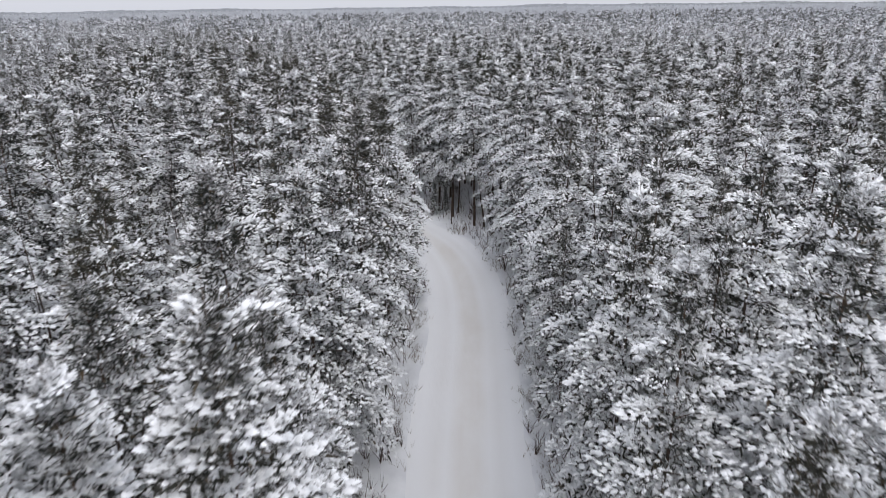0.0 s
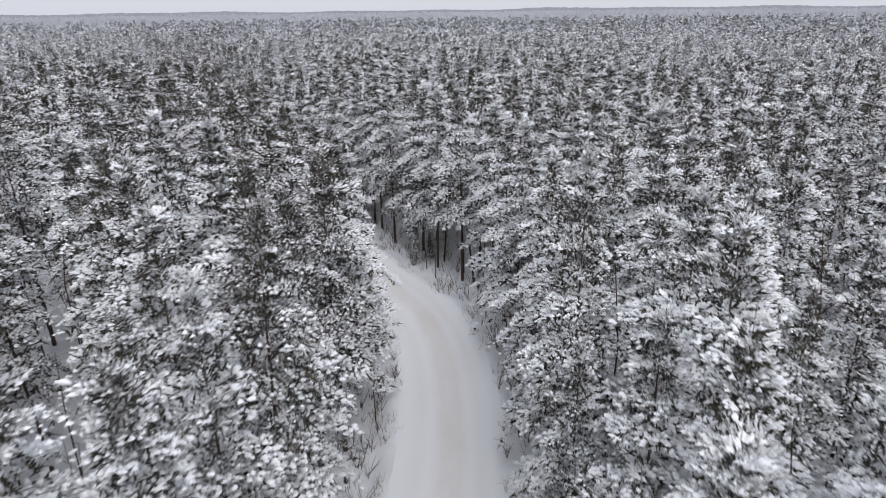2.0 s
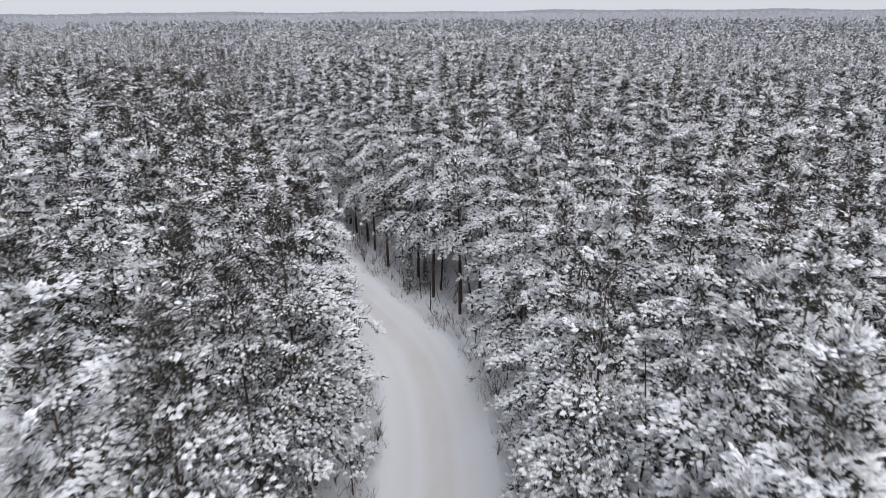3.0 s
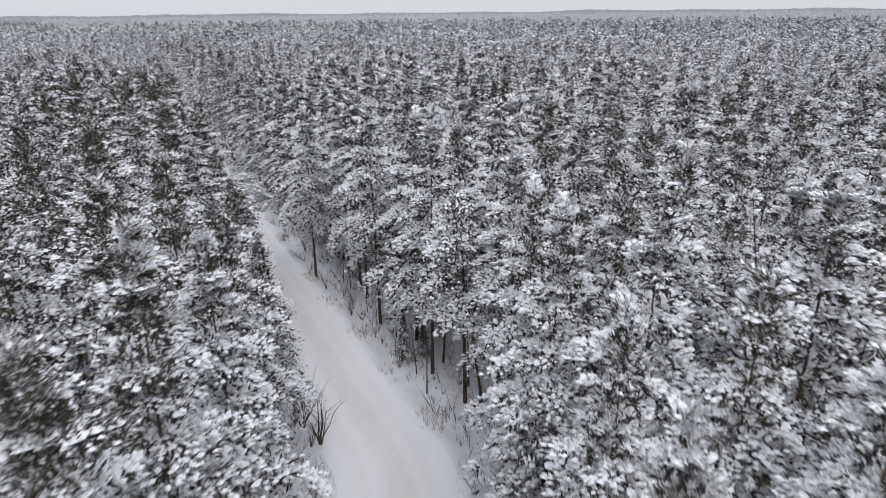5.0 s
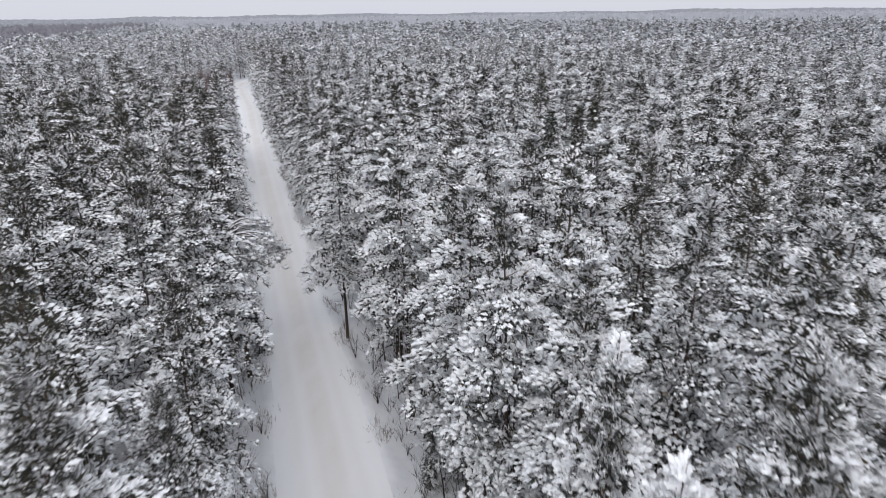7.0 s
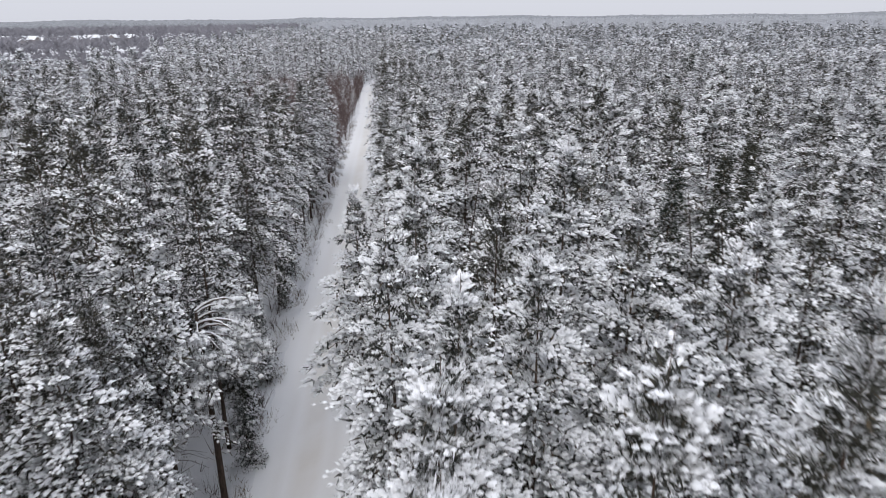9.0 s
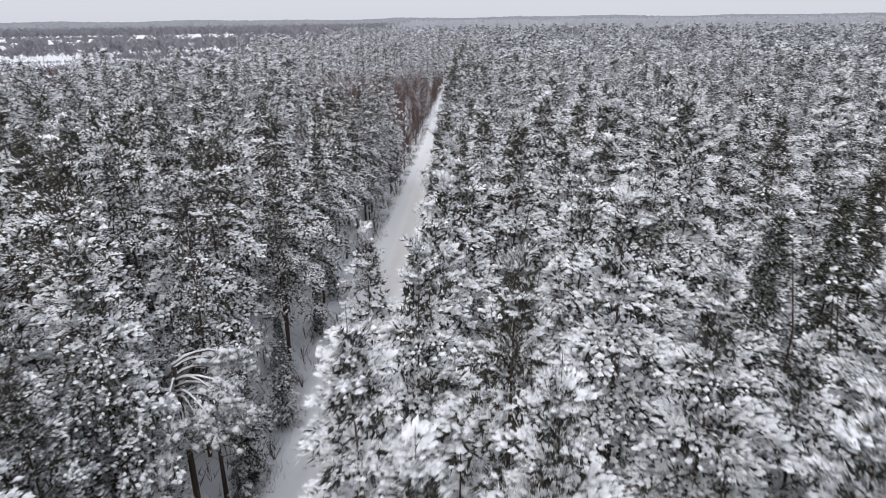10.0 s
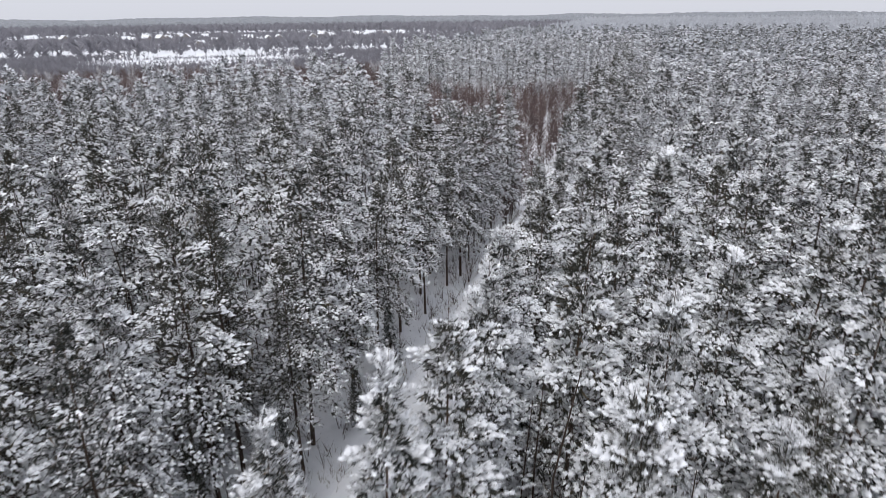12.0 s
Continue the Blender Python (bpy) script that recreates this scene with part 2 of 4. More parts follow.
def stem_path(rng, h, lean=0.012):
    z = np.array([-0.4, 0.15, 0.3, 0.5, 0.7, 0.88, 1.0]) * h
    z[0] = -0.4
    w = np.cumsum(rng.normal(0, lean * h * 0.3, (7, 2)), 0) * np.linspace(0, 1, 7)[:, None]
    return np.column_stack([w, z])


def conifer(seed, h, base, width, whorls, per, shoots, size, needles, ring, snowy=0.6, spruce=False, dead=10, limb_sides=3, pad=0.46, dense=2.9, bald=0.62, under=4, heart=40, thick=0.42):
    """The arrays of one conifer's parts: stem, branches, needles and the snow on them. Each bough carries flat sprays, each spray so many
    shoots of that size; snow lies in soft lumps on the shoots. bald: how far the wind has cleared the top."""
    rng = np.random.default_rng(seed)
    root, end, sag = boughs(rng, h, base, width, whorls, per, spruce)
    path = stem_path(rng, h)
    bend = lambda p: p + np.column_stack([np.interp(p[:, 2], path[:, 2], path[:, 0]), np.interp(p[:, 2], path[:, 2], path[:, 1]), np.zeros(len(p))])
    r0 = 0.0058 * h + 0.015
    stem = tube(path, r0 * np.array([1.25, 0.92, 0.8, 0.6, 0.36, 0.15, 0.04]), 7 if limb_sides else 4)
    length = np.linalg.norm(end - root, axis=1)
    limbs = []
    if limb_sides:
        for i in range(len(root)):
            s = np.array([0.0, 0.45, 0.95]) if ring > 4 else np.array([0.0, 0.9])
            p = bend(on_bough(root, end, sag, np.full(len(s), i), s))
            limbs.append(tube(p, np.array([0.022, 0.013, 0.004])[[0, 1, 2] if len(s) == 3 else [0, 2]] * (0.5 + 0.4 * length[i]), limb_sides))
        for i in range(dead):
            z, a, l = rng.uniform(0.16, max(base, 0.2) + 0.10) * h, rng.uniform(0, 6.28), rng.uniform(0.6, 2.2)
            p = bend(np.array([(0, 0, z), (math.cos(a) * l * 0.5, math.sin(a) * l * 0.5, z + rng.uniform(-0.1, 0.1)), (math.cos(a) * l, math.sin(a) * l, z + rng.uniform(-0.45, 0.15))]))
            limbs.append(tube(p, np.array([0.022, 0.014, 0.005]), limb_sides))
    # sprays: one at each bough's end, the others along it and to its sides
    number = np.maximum(1, np.round(1.2 + dense * length + rng.uniform(-0.6, 0.6, len(length)))).astype(int)
    i = np.repeat(np.arange(len(root)), number)
    n = len(i)
    tip = np.concatenate([[True], i[1:] != i[:-1]])
    s = np.where(tip, rng.uniform(0.92, 1.04, n), rng.uniform(0.12, 1.0, n) ** 0.75)
    out = unit(end[i] - root[i])
    side = unit(np.cross(out, [0, 0, 1.0]))
    off = np.where(tip, 0.05, 0.24) * rng.normal(0, 1, n) * length[i] * (1.15 - 0.5 * s)
    p = on_bough(root, end, sag, i, s) + side * off[:, None]
    p[:, 2] += rng.normal(0, 0.07, n) - 0.25 * np.abs(off)
    p = bend(p)
    wide = pad * rng.uniform(0.65, 1.3, n) * np.clip(0.45 + 0.33 * length[i], 0.5, 1.15)
    flow = unit(out * [1, 1, 0.75] + side * (0.5 * off / (length[i] + 0.1))[:, None] - [0, 0, 1] * (sag[i] / length[i] * (2.2 * s - 0.5))[:, None])
    rise = np.clip((p[:, 2] / h - base) / (1 - base), 0, 1)
    load = snowy + rng.normal(0, 0.22, len(root))[i] + rng.normal(0, 0.22, n) + 0.22 * (s - 0.6) - bald * np.clip((rise - 0.62) / 0.38, 0, 1)
    load = np.clip(load, 0.04, 0.97)
    # shoots over each spray
    j = np.repeat(np.arange(n), shoots)
    m = len(j)
    a, q = rng.uniform(0, 6.283, m), np.sqrt(rng.uniform(0.02, 1, m))
    f, sd = flow[j], unit(np.cross(flow[j], [0, 0, 1.0]))
    up = np.cross(sd, f)
    fx, sx_ = np.cos(a) * q * 1.25, np.sin(a) * q * 0.9
    c = p[j] + (f * fx[:, None] + sd * sx_[:, None] + up * (0.20 * (1 - q * q) - 0.10 * q + rng.normal(0, 0.10, m))[:, None]) * wide[j][:, None]
    grow = unit(f * (0.55 + 0.5 * fx)[:, None] + sd * (0.8 * sx_)[:, None] + np.array([0, 0, 0.42 if not spruce else 0.0]))
    big = size * rng.uniform(0.65, 1.3, m)
    capped = rng.random(m) < np.clip(0.56 + 1.7 * (load[j] - 0.5), 0.05, 0.97)
    snow = [lumps(rng, c[capped] + [0, 0, 1] * (big[capped] * 0.16)[:, None], grow[capped], big[capped] * (0.36 + 0.34 * load[j][capped]), 0.72, ring, False)]
    green = blades(rng, c, grow, needles, big * 1.15, big * thick, 0.42)
    # the needles beneath, that the snow does not reach, shade-darkened on near pines
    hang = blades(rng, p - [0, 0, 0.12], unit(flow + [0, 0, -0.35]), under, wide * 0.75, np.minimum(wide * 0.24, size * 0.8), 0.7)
    # the heart of the crown, close round the stem; near pines get shade as colour
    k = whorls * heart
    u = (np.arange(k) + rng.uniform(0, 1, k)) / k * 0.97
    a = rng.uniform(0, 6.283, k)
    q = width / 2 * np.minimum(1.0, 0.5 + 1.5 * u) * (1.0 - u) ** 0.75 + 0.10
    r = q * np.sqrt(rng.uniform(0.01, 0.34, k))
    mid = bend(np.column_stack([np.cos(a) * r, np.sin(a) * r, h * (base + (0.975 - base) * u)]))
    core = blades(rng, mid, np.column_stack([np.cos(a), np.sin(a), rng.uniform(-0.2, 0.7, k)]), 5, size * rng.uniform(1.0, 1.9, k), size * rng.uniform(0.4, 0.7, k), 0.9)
    if limb_sides and dead:
        k = np.flatnonzero(rng.random(len(root)) < 0.75)
        mid = bend(on_bough(root, end, sag, k, np.full(len(k), 0.4))) + [0, 0, 0.05]
        snow.append(lumps(rng, mid, unit(end[k] - root[k]), 0.04 + 0.035 * length[k], 0.5, ring, False))
    return dict(stem=stem, limbs=joined(limbs) if limbs else None, needles=green, dark=joined([core, hang]), snow=joined(snow))


def conifer_thing(name, arrays, needle_mat, label, category, group):
    thing = tagged(new(name), label, category, group)
    v, t = arrays["stem"]
    idx = (v[t[:, 0], 2] > 0.55 * v[:, 2].max()).astype(int)
    part("trunk", mesh_of("trunk", v, t, [BARK, RUSSET], idx, True), thing)
    tagged(part("bough", mesh_of("bough", *arrays["limbs"], [RUSSET if needle_mat is NEEDLES else BARK], None, True), thing), kind="stuff")
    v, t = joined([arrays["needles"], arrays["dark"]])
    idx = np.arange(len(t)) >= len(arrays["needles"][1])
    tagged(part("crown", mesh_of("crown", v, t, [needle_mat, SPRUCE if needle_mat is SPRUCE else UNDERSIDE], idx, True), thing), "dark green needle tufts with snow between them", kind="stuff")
    tagged(part("snow", mesh_of("snow", *arrays["snow"], [SNOW], None, True), thing), "fresh white snow on the boughs", kind="stuff")
    return thing


def scatter(name, variants, places, mats, label, category, rng, lean=0.0):
    """ONE object of many simple trees: copies of the variants' arrays at the places (x, y, scale)."""
    vs, ts, ms, k = [], [], [], 0
    pick = rng.integers(0, len(variants), len(places))
    for j, pieces in enumerate(variants):
        q = places[pick == j]
        if not len(q):
            continue
        a = rng.uniform(0, 6.283, len(q))
        c, s = np.cos(a), np.sin(a)
        for m, (v, t) in enumerate(pieces):
            if v is None:
                continue
            w = np.empty((len(q), len(v), 3), np.float32)
            w[:, :, 0] = (c[:, None] * v[None, :, 0] - s[:, None] * v[None, :, 1]) * q[:, 2:3] + q[:, 0:1]
            w[:, :, 1] = (s[:, None] * v[None, :, 0] + c[:, None] * v[None, :, 1]) * q[:, 2:3] + q[:, 1:2]
            w[:, :, 2] = v[None, :, 2] * q[:, 2:3] + (q[:, 3:4] if q.shape[1] > 3 else 0)
            vs.append(w.reshape(-1, 3))
            ts.append((t[None] + (np.arange(len(q)) * len(v))[:, None, None]).reshape(-1, 3) + k)
            ms.append(np.full(len(q) * len(t), m))
            k += len(q) * len(v)
    me = mesh_of(name, np.concatenate(vs), np.concatenate(ts), mats, np.concatenate(ms), True)
    return tagged(new(name, me), label, category, kind="stuff")


# ---- the plan: the road's middle line and the woods on both sides ----
ROAD_LINE = [(0.7, -80), (0.8, -40), (0.9, 0), (1.0, 26), (1.5, 38), (1.85, 46), (1.75, 52.5), (0.9, 59), (-0.9, 65), (-4.0, 70.7), (-6.8, 75.6), (-10.4, 82.3), (-18.5, 96.7), (-33.8, 124.1), (-61.6, 173.6), (-86.3, 218.1), (-125.5, 287.5), (-126.5, 297), (-119, 306), (-104, 311), (-70, 314)]
HALF = 3.35


def broad(y):
    """The road's width against its usual one: wide before and in the bend, narrow on the straight."""
    return np.interp(y, [50, 62, 86], [1.06, 1.05, 0.88])


def smooth_line(pts, step):
    """A spline through the points, cut into even steps."""
    p = np.array(pts, float)
    p = np.vstack([2 * p[0] - p[1], p, 2 * p[-1] - p[-2]])
    out = []
    for i in range(1, len(p) - 2):
        a, b, c, d = p[i - 1 : i + 3]
        la, lb, lc = (np.linalg.norm(y - x) ** 0.5 for x, y in ((a, b), (b, c), (c, d)))
        m1 = (b - a) / la - (c - a) / (la + lb) + (c - b) / lb
        m2 = (c - b) / lb - (d - b) / (lb + lc) + (d - c) / lc
        for u in np.linspace(0, 1, 40, endpoint=False):
            out.append((2 * u**3 - 3 * u**2 + 1) * b + (u**3 - 2 * u**2 + u) * lb * m1 + (-2 * u**3 + 3 * u**2) * c + (u**3 - u**2) * lb * m2)
    out = np.array(out + [p[-2]])
    run = np.concatenate([[0], np.cumsum(np.linalg.norm(np.diff(out, axis=0), axis=1))])
    at = np.arange(0, run[-1], step)
    return np.column_stack([np.interp(at, run, out[:, 0]), np.interp(at, run, out[:, 1])])


LINE = smooth_line(ROAD_LINE, 0.5)
COARSE = LINE[::4]
WAY = unit(np.gradient(COARSE, axis=0))


def across(x, y):
    """The signed distance from the road's middle line, positive on its right (east) side."""
    q = np.column_stack([np.ravel(x), np.ravel(y)]).astype(float)
    best = np.empty(len(q))
    for k in range(0, len(q), 4000):
        d = q[k : k + 4000, None] - COARSE[None]
        r = (d**2).sum(2)
        i = r.argmin(1)
        j = np.arange(len(i))
        e, w = d[j, i], WAY[i]
        cross = e[:, 0] * w[:, 1] - e[:, 1] * w[:, 0]
        best[k : k + 4000] = np.sign(cross) * np.sqrt(r[j, i])
    return best


def east_of_road(x, y):
    """Right of the road, and of its straight line carried on into the distance."""
    return np.where(y < 60, x > 0, (x + 18.5) > -(y - 96.7) * 0.5615)


def inside(x, y, poly):
    x, y = np.asarray(x), np.asarray(y)
    hit = np.zeros(x.shape, bool)
    for (ax, ay), (bx, by) in zip(poly, poly[1:] + poly[:1]):
        cut = ((ay > y) != (by > y)) & (x < (bx - ax) * (y - ay) / (by - ay + 1e-9) + ax)
        hit ^= cut
    return hit


WEST_PINES = [(30, -400), (30, 60), (-10, 100), (-40, 138), (-59, 147), (-108, 162), (-122, 166), (-124, 110), (-160, 60), (-400, -100), (-400, -400)]
STAND = [(-165, 213), (-128, 236), (-112, 262), (-120, 290), (-125, 330), (-140, 2000), (-1300, 2000), (-434, 674), (-252, 362), (-190, 240)]
FIELD = [(-434, 216), (-452, 221), (-406, 318), (-388, 309)]


def wood_kind(x, y):
    """1: pines, 2: brown alders and scrub, 3: grey leafless wood, 0: open snow."""
    x, y = np.asarray(x, float), np.asarray(y, float)
    far = np.hypot(x - 2, y - 87)
    kind = np.where(far > 495, 3, 2)
    kind = np.where(inside(x, y, FIELD), 0, kind)
    kind = np.where(inside(x, y, WEST_PINES) | inside(x, y, STAND), 1, kind)
    return np.where(east_of_road(x, y), 1, kind)


def in_view(x, y):
    """The part of the plan that is open to view."""
    return y > np.where(x > 0, 1.3 * x - 9, np.minimum(-1.3 * x - 9, 84 - 0.12 * x))


# ---- ground: one sheet to the horizon, and the road that lies in it ----
def relief(x, y):
    return 0.16 * np.sin(x * 0.31 + 1.3 * np.sin(y * 0.17)) * np.sin(y * 0.27 + np.cos(x * 0.13)) + 0.05 * np.sin(x * 1.1 + y * 0.9) * np.sin(y * 1.3 - x * 0.6)


def build_ground():
    def axis(lo, hi, step, reach):
        core = list(np.arange(lo, hi + 0.1, step))
        out, s = [], step
        while not out or out[-1] < reach:
            s *= 1.3
            out.append((out[-1] if out else 0) + s)
        return np.array([lo - o for o in out[::-1]] + core + [hi + o for o in out])
    xs, ys = axis(-70, 40, 1.0, 4800), axis(0, 160, 1.0, 4800)
    gx, gy = np.meshgrid(xs, ys)
    d = np.abs(across(gx, gy)).reshape(gx.shape)
    z = relief(gx, gy) - 0.5 * np.clip((5.6 - d) / 0.8, 0, 1)
    v = np.column_stack([gx.ravel(), gy.ravel(), z.ravel()])
    w = len(xs)
    i = (np.arange(len(ys) - 1)[:, None] * w + np.arange(w - 1)[None]).ravel()
    me = mesh_of("ground", v, np.column_stack([i, i + 1, i + w + 1, i + w]), [GROUND_SNOW], None, True)
    tagged(new("ground", me), "snow-covered forest floor, soft and untrodden", "ground", kind="structure")


def build_road():
    """A ribbon with a low crown, two wheel tracks, ploughed banks, ditches and verges."""
    cut = np.array([-8.2, -7.4, -6.4, -5.6, -4.9, -4.2, -3.75, -3.35, -2.7, -2.1, -1.5, -0.9, -0.3, 0.3, 0.9, 1.5, 2.1, 2.7, 3.35, 3.75, 4.2, 4.9, 5.6, 6.4, 7.4, 8.2])
    lift = np.array([-0.45, -0.02, 0.0, -0.10, -0.22, -0.06, 0.13, 0.10, 0.03, 0.02, 0.0, 0.05, 0.06, 0.06, 0.05, 0.0, 0.02, 0.03, 0.10, 0.13, -0.06, -0.22, -0.10, 0.0, -0.02, -0.45])
    p = LINE
    w = unit(np.gradient(p, axis=0))
    right = np.column_stack([w[:, 1], -w[:, 0]])
    rng = np.random.default_rng(4)
    n, m = len(p), len(cut)
    wob = np.convolve(rng.normal(0, 0.5, n + 12), np.ones(13) / 13, "valid")[:, None]
    edge = (np.abs(cut) > 3) & (np.abs(cut) < 7)
    off = (cut[None] + np.where(edge, wob * 0.9, 0)) * broad(p[:, 1:])
    x = p[:, :1] + right[:, :1] * off
    y = p[:, 1:] + right[:, 1:] * off
    z = lift[None] + np.where(np.abs(cut) > 3.2, relief(x, y) * 0.8, 0.0) + np.where(edge, rng.normal(0, 0.025, (n, m)), rng.normal(0, 0.006, (n, m)))
    v = np.column_stack([x.ravel(), y.ravel(), z.ravel()])
    i = (np.arange(n - 1)[:, None] * m + np.arange(m - 1)[None]).ravel()
    mid = np.tile((np.abs((cut[1:] + cut[:-1]) / 2) < 3.4), n - 1)
    me = mesh_of("road", v, np.column_stack([i, i + 1, i + m + 1, i + m]), [GROUND_SNOW, ROAD], mid.astype(int), True)
    uv = me.uv_layers.new(name="across")
    u = np.clip(np.tile((cut + HALF) / (2 * HALF), n), 0, 1)
    k = np.empty(len(me.loops), np.int32)
    me.loops.foreach_get("vertex_index", k)
    uv.data.foreach_set("uv", np.column_stack([u[k], v[k, 1] * 0.1]).astype(np.float32).ravel())
    tagged(new("road", me), "narrow forest road of packed snow with beige wheel tracks", "road", kind="structure")


build_ground()
build_road()

# ---- the pines that stand alone, one by one: x, y, height ----
WEST_ROW = [(-4.9, 32.7, 20.3), (-4.6, 45.2, 19.6), (-5.4, 49.3, 20.4), (-9.5, 35.3, 19.7), (-6.9, 19.0, 20.6), (-10.8, 62.8, 19.9), (-10.7, 46.6, 21.0), (-6.3, 25.3, 18.8), (-13.1, 20.6, 18.2), (-10.5, 26.4, 18.8), (-10.0, 15.3, 18.3), (-7.9, 42.0, 19.8), (-11.6, 38.8, 20.2), (-14.4, 41.4, 20.6), (-10.5, 58.0, 19.8), (-17.8, 77.3, 19.8), (-25.0, 92.6, 18.2), (-23.5, 78.7, 18.8), (-13.4, 71.9, 18.2), (-4.9, 39.8, 19.0), (-5.2, 54.0, 18.8), (-6.7, 58.2, 18.4), (-17.6, 83.9, 18.9), (-5.6, 29.0, 19.2), (-8.4, 10.6, 18.4), (-13.2, 11.8, 19.0), (-17.0, 16.4, 19.2)]
WEST_WOOD = [(-27.4, 97.2, 19.8), (-30.6, 105.0, 19.8), (-39.0, 119.6, 18.4), (-37.7, 98.6, 19.8), (-25.4, 87.4, 20.8), (-19.6, 80.9, 19.2), (-31.6, 94.6, 19.0), (-42.3, 115.8, 19.6), (-57.2, 144.0, 17.0), (-44.2, 126.6, 18.5), (-36.3, 110.6, 19.7), (-52.3, 116.0, 20.0), (-48.3, 120.8, 19.8), (-40.2, 103.6, 20.6), (-65.0, 143.0, 19.2), (-47.6, 131.0, 18.0)]
EAST_ROW = [(12.0, 51.0, 19.4), (7.2, 57.3, 19.1), (7.2, 22.1, 18.8), (8.0, 39.0, 20.2), (16.4, 55.4, 20.4), (9.6, 19.4, 18.6), (11.8, 15.9, 20.2), (11.2, 30.7, 20.4), (8.2, 49.6, 18.4), (7.0, 15.8, 18.4), (12.6, 22.9, 20.7), (9.9, 54.4, 20.0), (15.8, 49.8, 19.6), (11.2, 35.6, 20.1), (14.7, 38.2, 20.1), (13.9, 46.4, 19.0), (23.1, 49.9, 20.2), (10.3, 59.4, 20.1), (13.2, 61.4, 20.2), (19.9, 73.5, 19.2), (18.3, 79.5, 20.8), (8.2, 29.0, 18.0), (8.1, 44.6, 18.6)]
BEND = [(0.9, 75.3, 19.1), (3.4, 71.6, 19.9), (6.3, 68.9, 18.6), (-4.2, 83.3, 19.4), (-0.8, 80.6, 19.2), (9.5, 81.6, 20.0), (13.3, 82.8, 20.9), (5.4, 76.2, 20.5), (9.9, 71.2, 20.2), (13.7, 78.1, 19.9), (-17.8, 109.4, 17.8), (2.9, 91.0, 19.2), (-6.4, 104.3, 19.7), (-2.2, 87.2, 20.5), (-6.2, 88.4, 19.2), (-0.7, 94.2, 20.8), (-2.5, 116.0, 17.8), (-20.4, 111.8, 16.4), (-11.4, 113.5, 18.8), (-25.0, 128.0, 18.0), (-28.4, 124.8, 17.2), (-14.2, 126.0, 19.2), (-14.8, 142.5, 17.9), (-9.2, 94.6, 19.8), (7.0, 62.8, 18.5), (-12.6, 101.5, 18.4), (-12.4, 93.6, 17.3), (-18.9, 121.4, 18.2), (-10.7, 127.4, 18.4), (-14.9, 105.2, 18.0), (-21.5, 116.5, 18.2), (-15.2, 115.6, 18.6), (-10.4, 97.8, 19.8), (-7.4, 91.4, 19.3), (-16.6, 107.0, 18.4)]
SPRUCES = [(2.9, 99.8, 19.2), (5.2, 106.0, 18.8), (7.5, 114.0, 18.2), (-35.5, 102.0, 18.6), (-2.6, 182.0, 20.4), (-22.5, 175.0, 19.4)]
taken = {}


def near_taken(x, y, gap):
    i, j = int(x // 4), int(y // 4)
    return any((x - a) ** 2 + (y - b) ** 2 < gap * gap for di in (-1, 0, 1) for dj in (-1, 0, 1) for a, b in taken.get((i + di, j + dj), ()))


def take(x, y):
    taken.setdefault((int(x // 4), int(y // 4)), []).append((x, y))


for x, y, h in WEST_ROW + WEST_WOOD + EAST_ROW + BEND + SPRUCES:
    take(x, y)
for x, y in ((-18.0, 86.8), (-20.8, 90.4)):
    take(x, y)

# the rows that stand along both sides of the road
ROWS_BESIDE = []
row_rng = random.Random(23)
for way_side, first in ((1, 6.0), (-1, 8.0)):
    run = first
    while run < 150:
        k = int((80 + run) / 0.5)
        if 8 < LINE[k][1] < 135:
            w = unit(LINE[k + 2] - LINE[k])
            gap_here = row_rng.uniform(5.0, 6.0) * (1.0 if LINE[k][1] > 75 else 1.12) + (0.5 if way_side < 0 and 50 < LINE[k][1] < 84 else 0.0)
            x, y = LINE[k][0] + w[1] * gap_here * way_side, LINE[k][1] - w[0] * gap_here * way_side
            if way_side > 0 and 60 < y < 92:
                gap_here = 9.0
            elif not near_taken(x, y, 3.2):
                take(x, y)
                ROWS_BESIDE.append((x, y, row_rng.uniform(13.5, 18.5)))
        run += row_rng.uniform(2.6, 4.0)

# the rest of the wood: places drawn at random, no two too close, off the road
rng = np.random.default_rng(11)
cand = np.column_stack([rng.uniform(-190, 160, 60000), rng.uniform(-45, 235, 60000)])
d = across(cand[:, 0], cand[:, 1])
core = np.hypot(cand[:, 0] + 8, cand[:, 1] - 60) < 178
ok = core & (np.abs(d) > np.where((cand[:, 1] > 58) & (cand[:, 1] < 96) & (d > 0), 6.6, 4.9)) & (wood_kind(cand[:, 0], cand[:, 1]) == 1) & (in_view(cand[:, 0], cand[:, 1]) | (cand[:, 1] < 0) & (cand[:, 1] > -25) & (np.abs(cand[:, 0]) < 30))
near_pines = []
for (x, y), gap in zip(cand[ok], rng.uniform(3.4, 5.0, ok.sum())):
    if not near_taken(x, y, gap):
        take(x, y)
        near_pines.append((x, y))
near_pines = np.array(near_pines)


def path_gap(x, y):
    """The distance from the line of the flight over the plan (a bent line along the road)."""
    pts = np.array([(0.1, 4), (2.6, 24), (5.5, 50), (6.0, 68), (3.0, 88), (-2, 96)])
    best = np.full(len(x), 1e9)
    for a, b in zip(pts[:-1], pts[1:]):
        e = b - a
        t = np.clip(((x - a[0]) * e[0] + (y - a[1]) * e[1]) / (e @ e), 0, 1)
        best = np.minimum(best, np.hypot(x - a[0] - t * e[0], y - a[1] - t * e[1]))
    return best


gap = path_gap(near_pines[:, 0], near_pines[:, 1]) + np.where(near_pines[:, 1] < 6, 60, 0)
order = gap.argsort()
near_pines, gap = near_pines[order], gap[order]

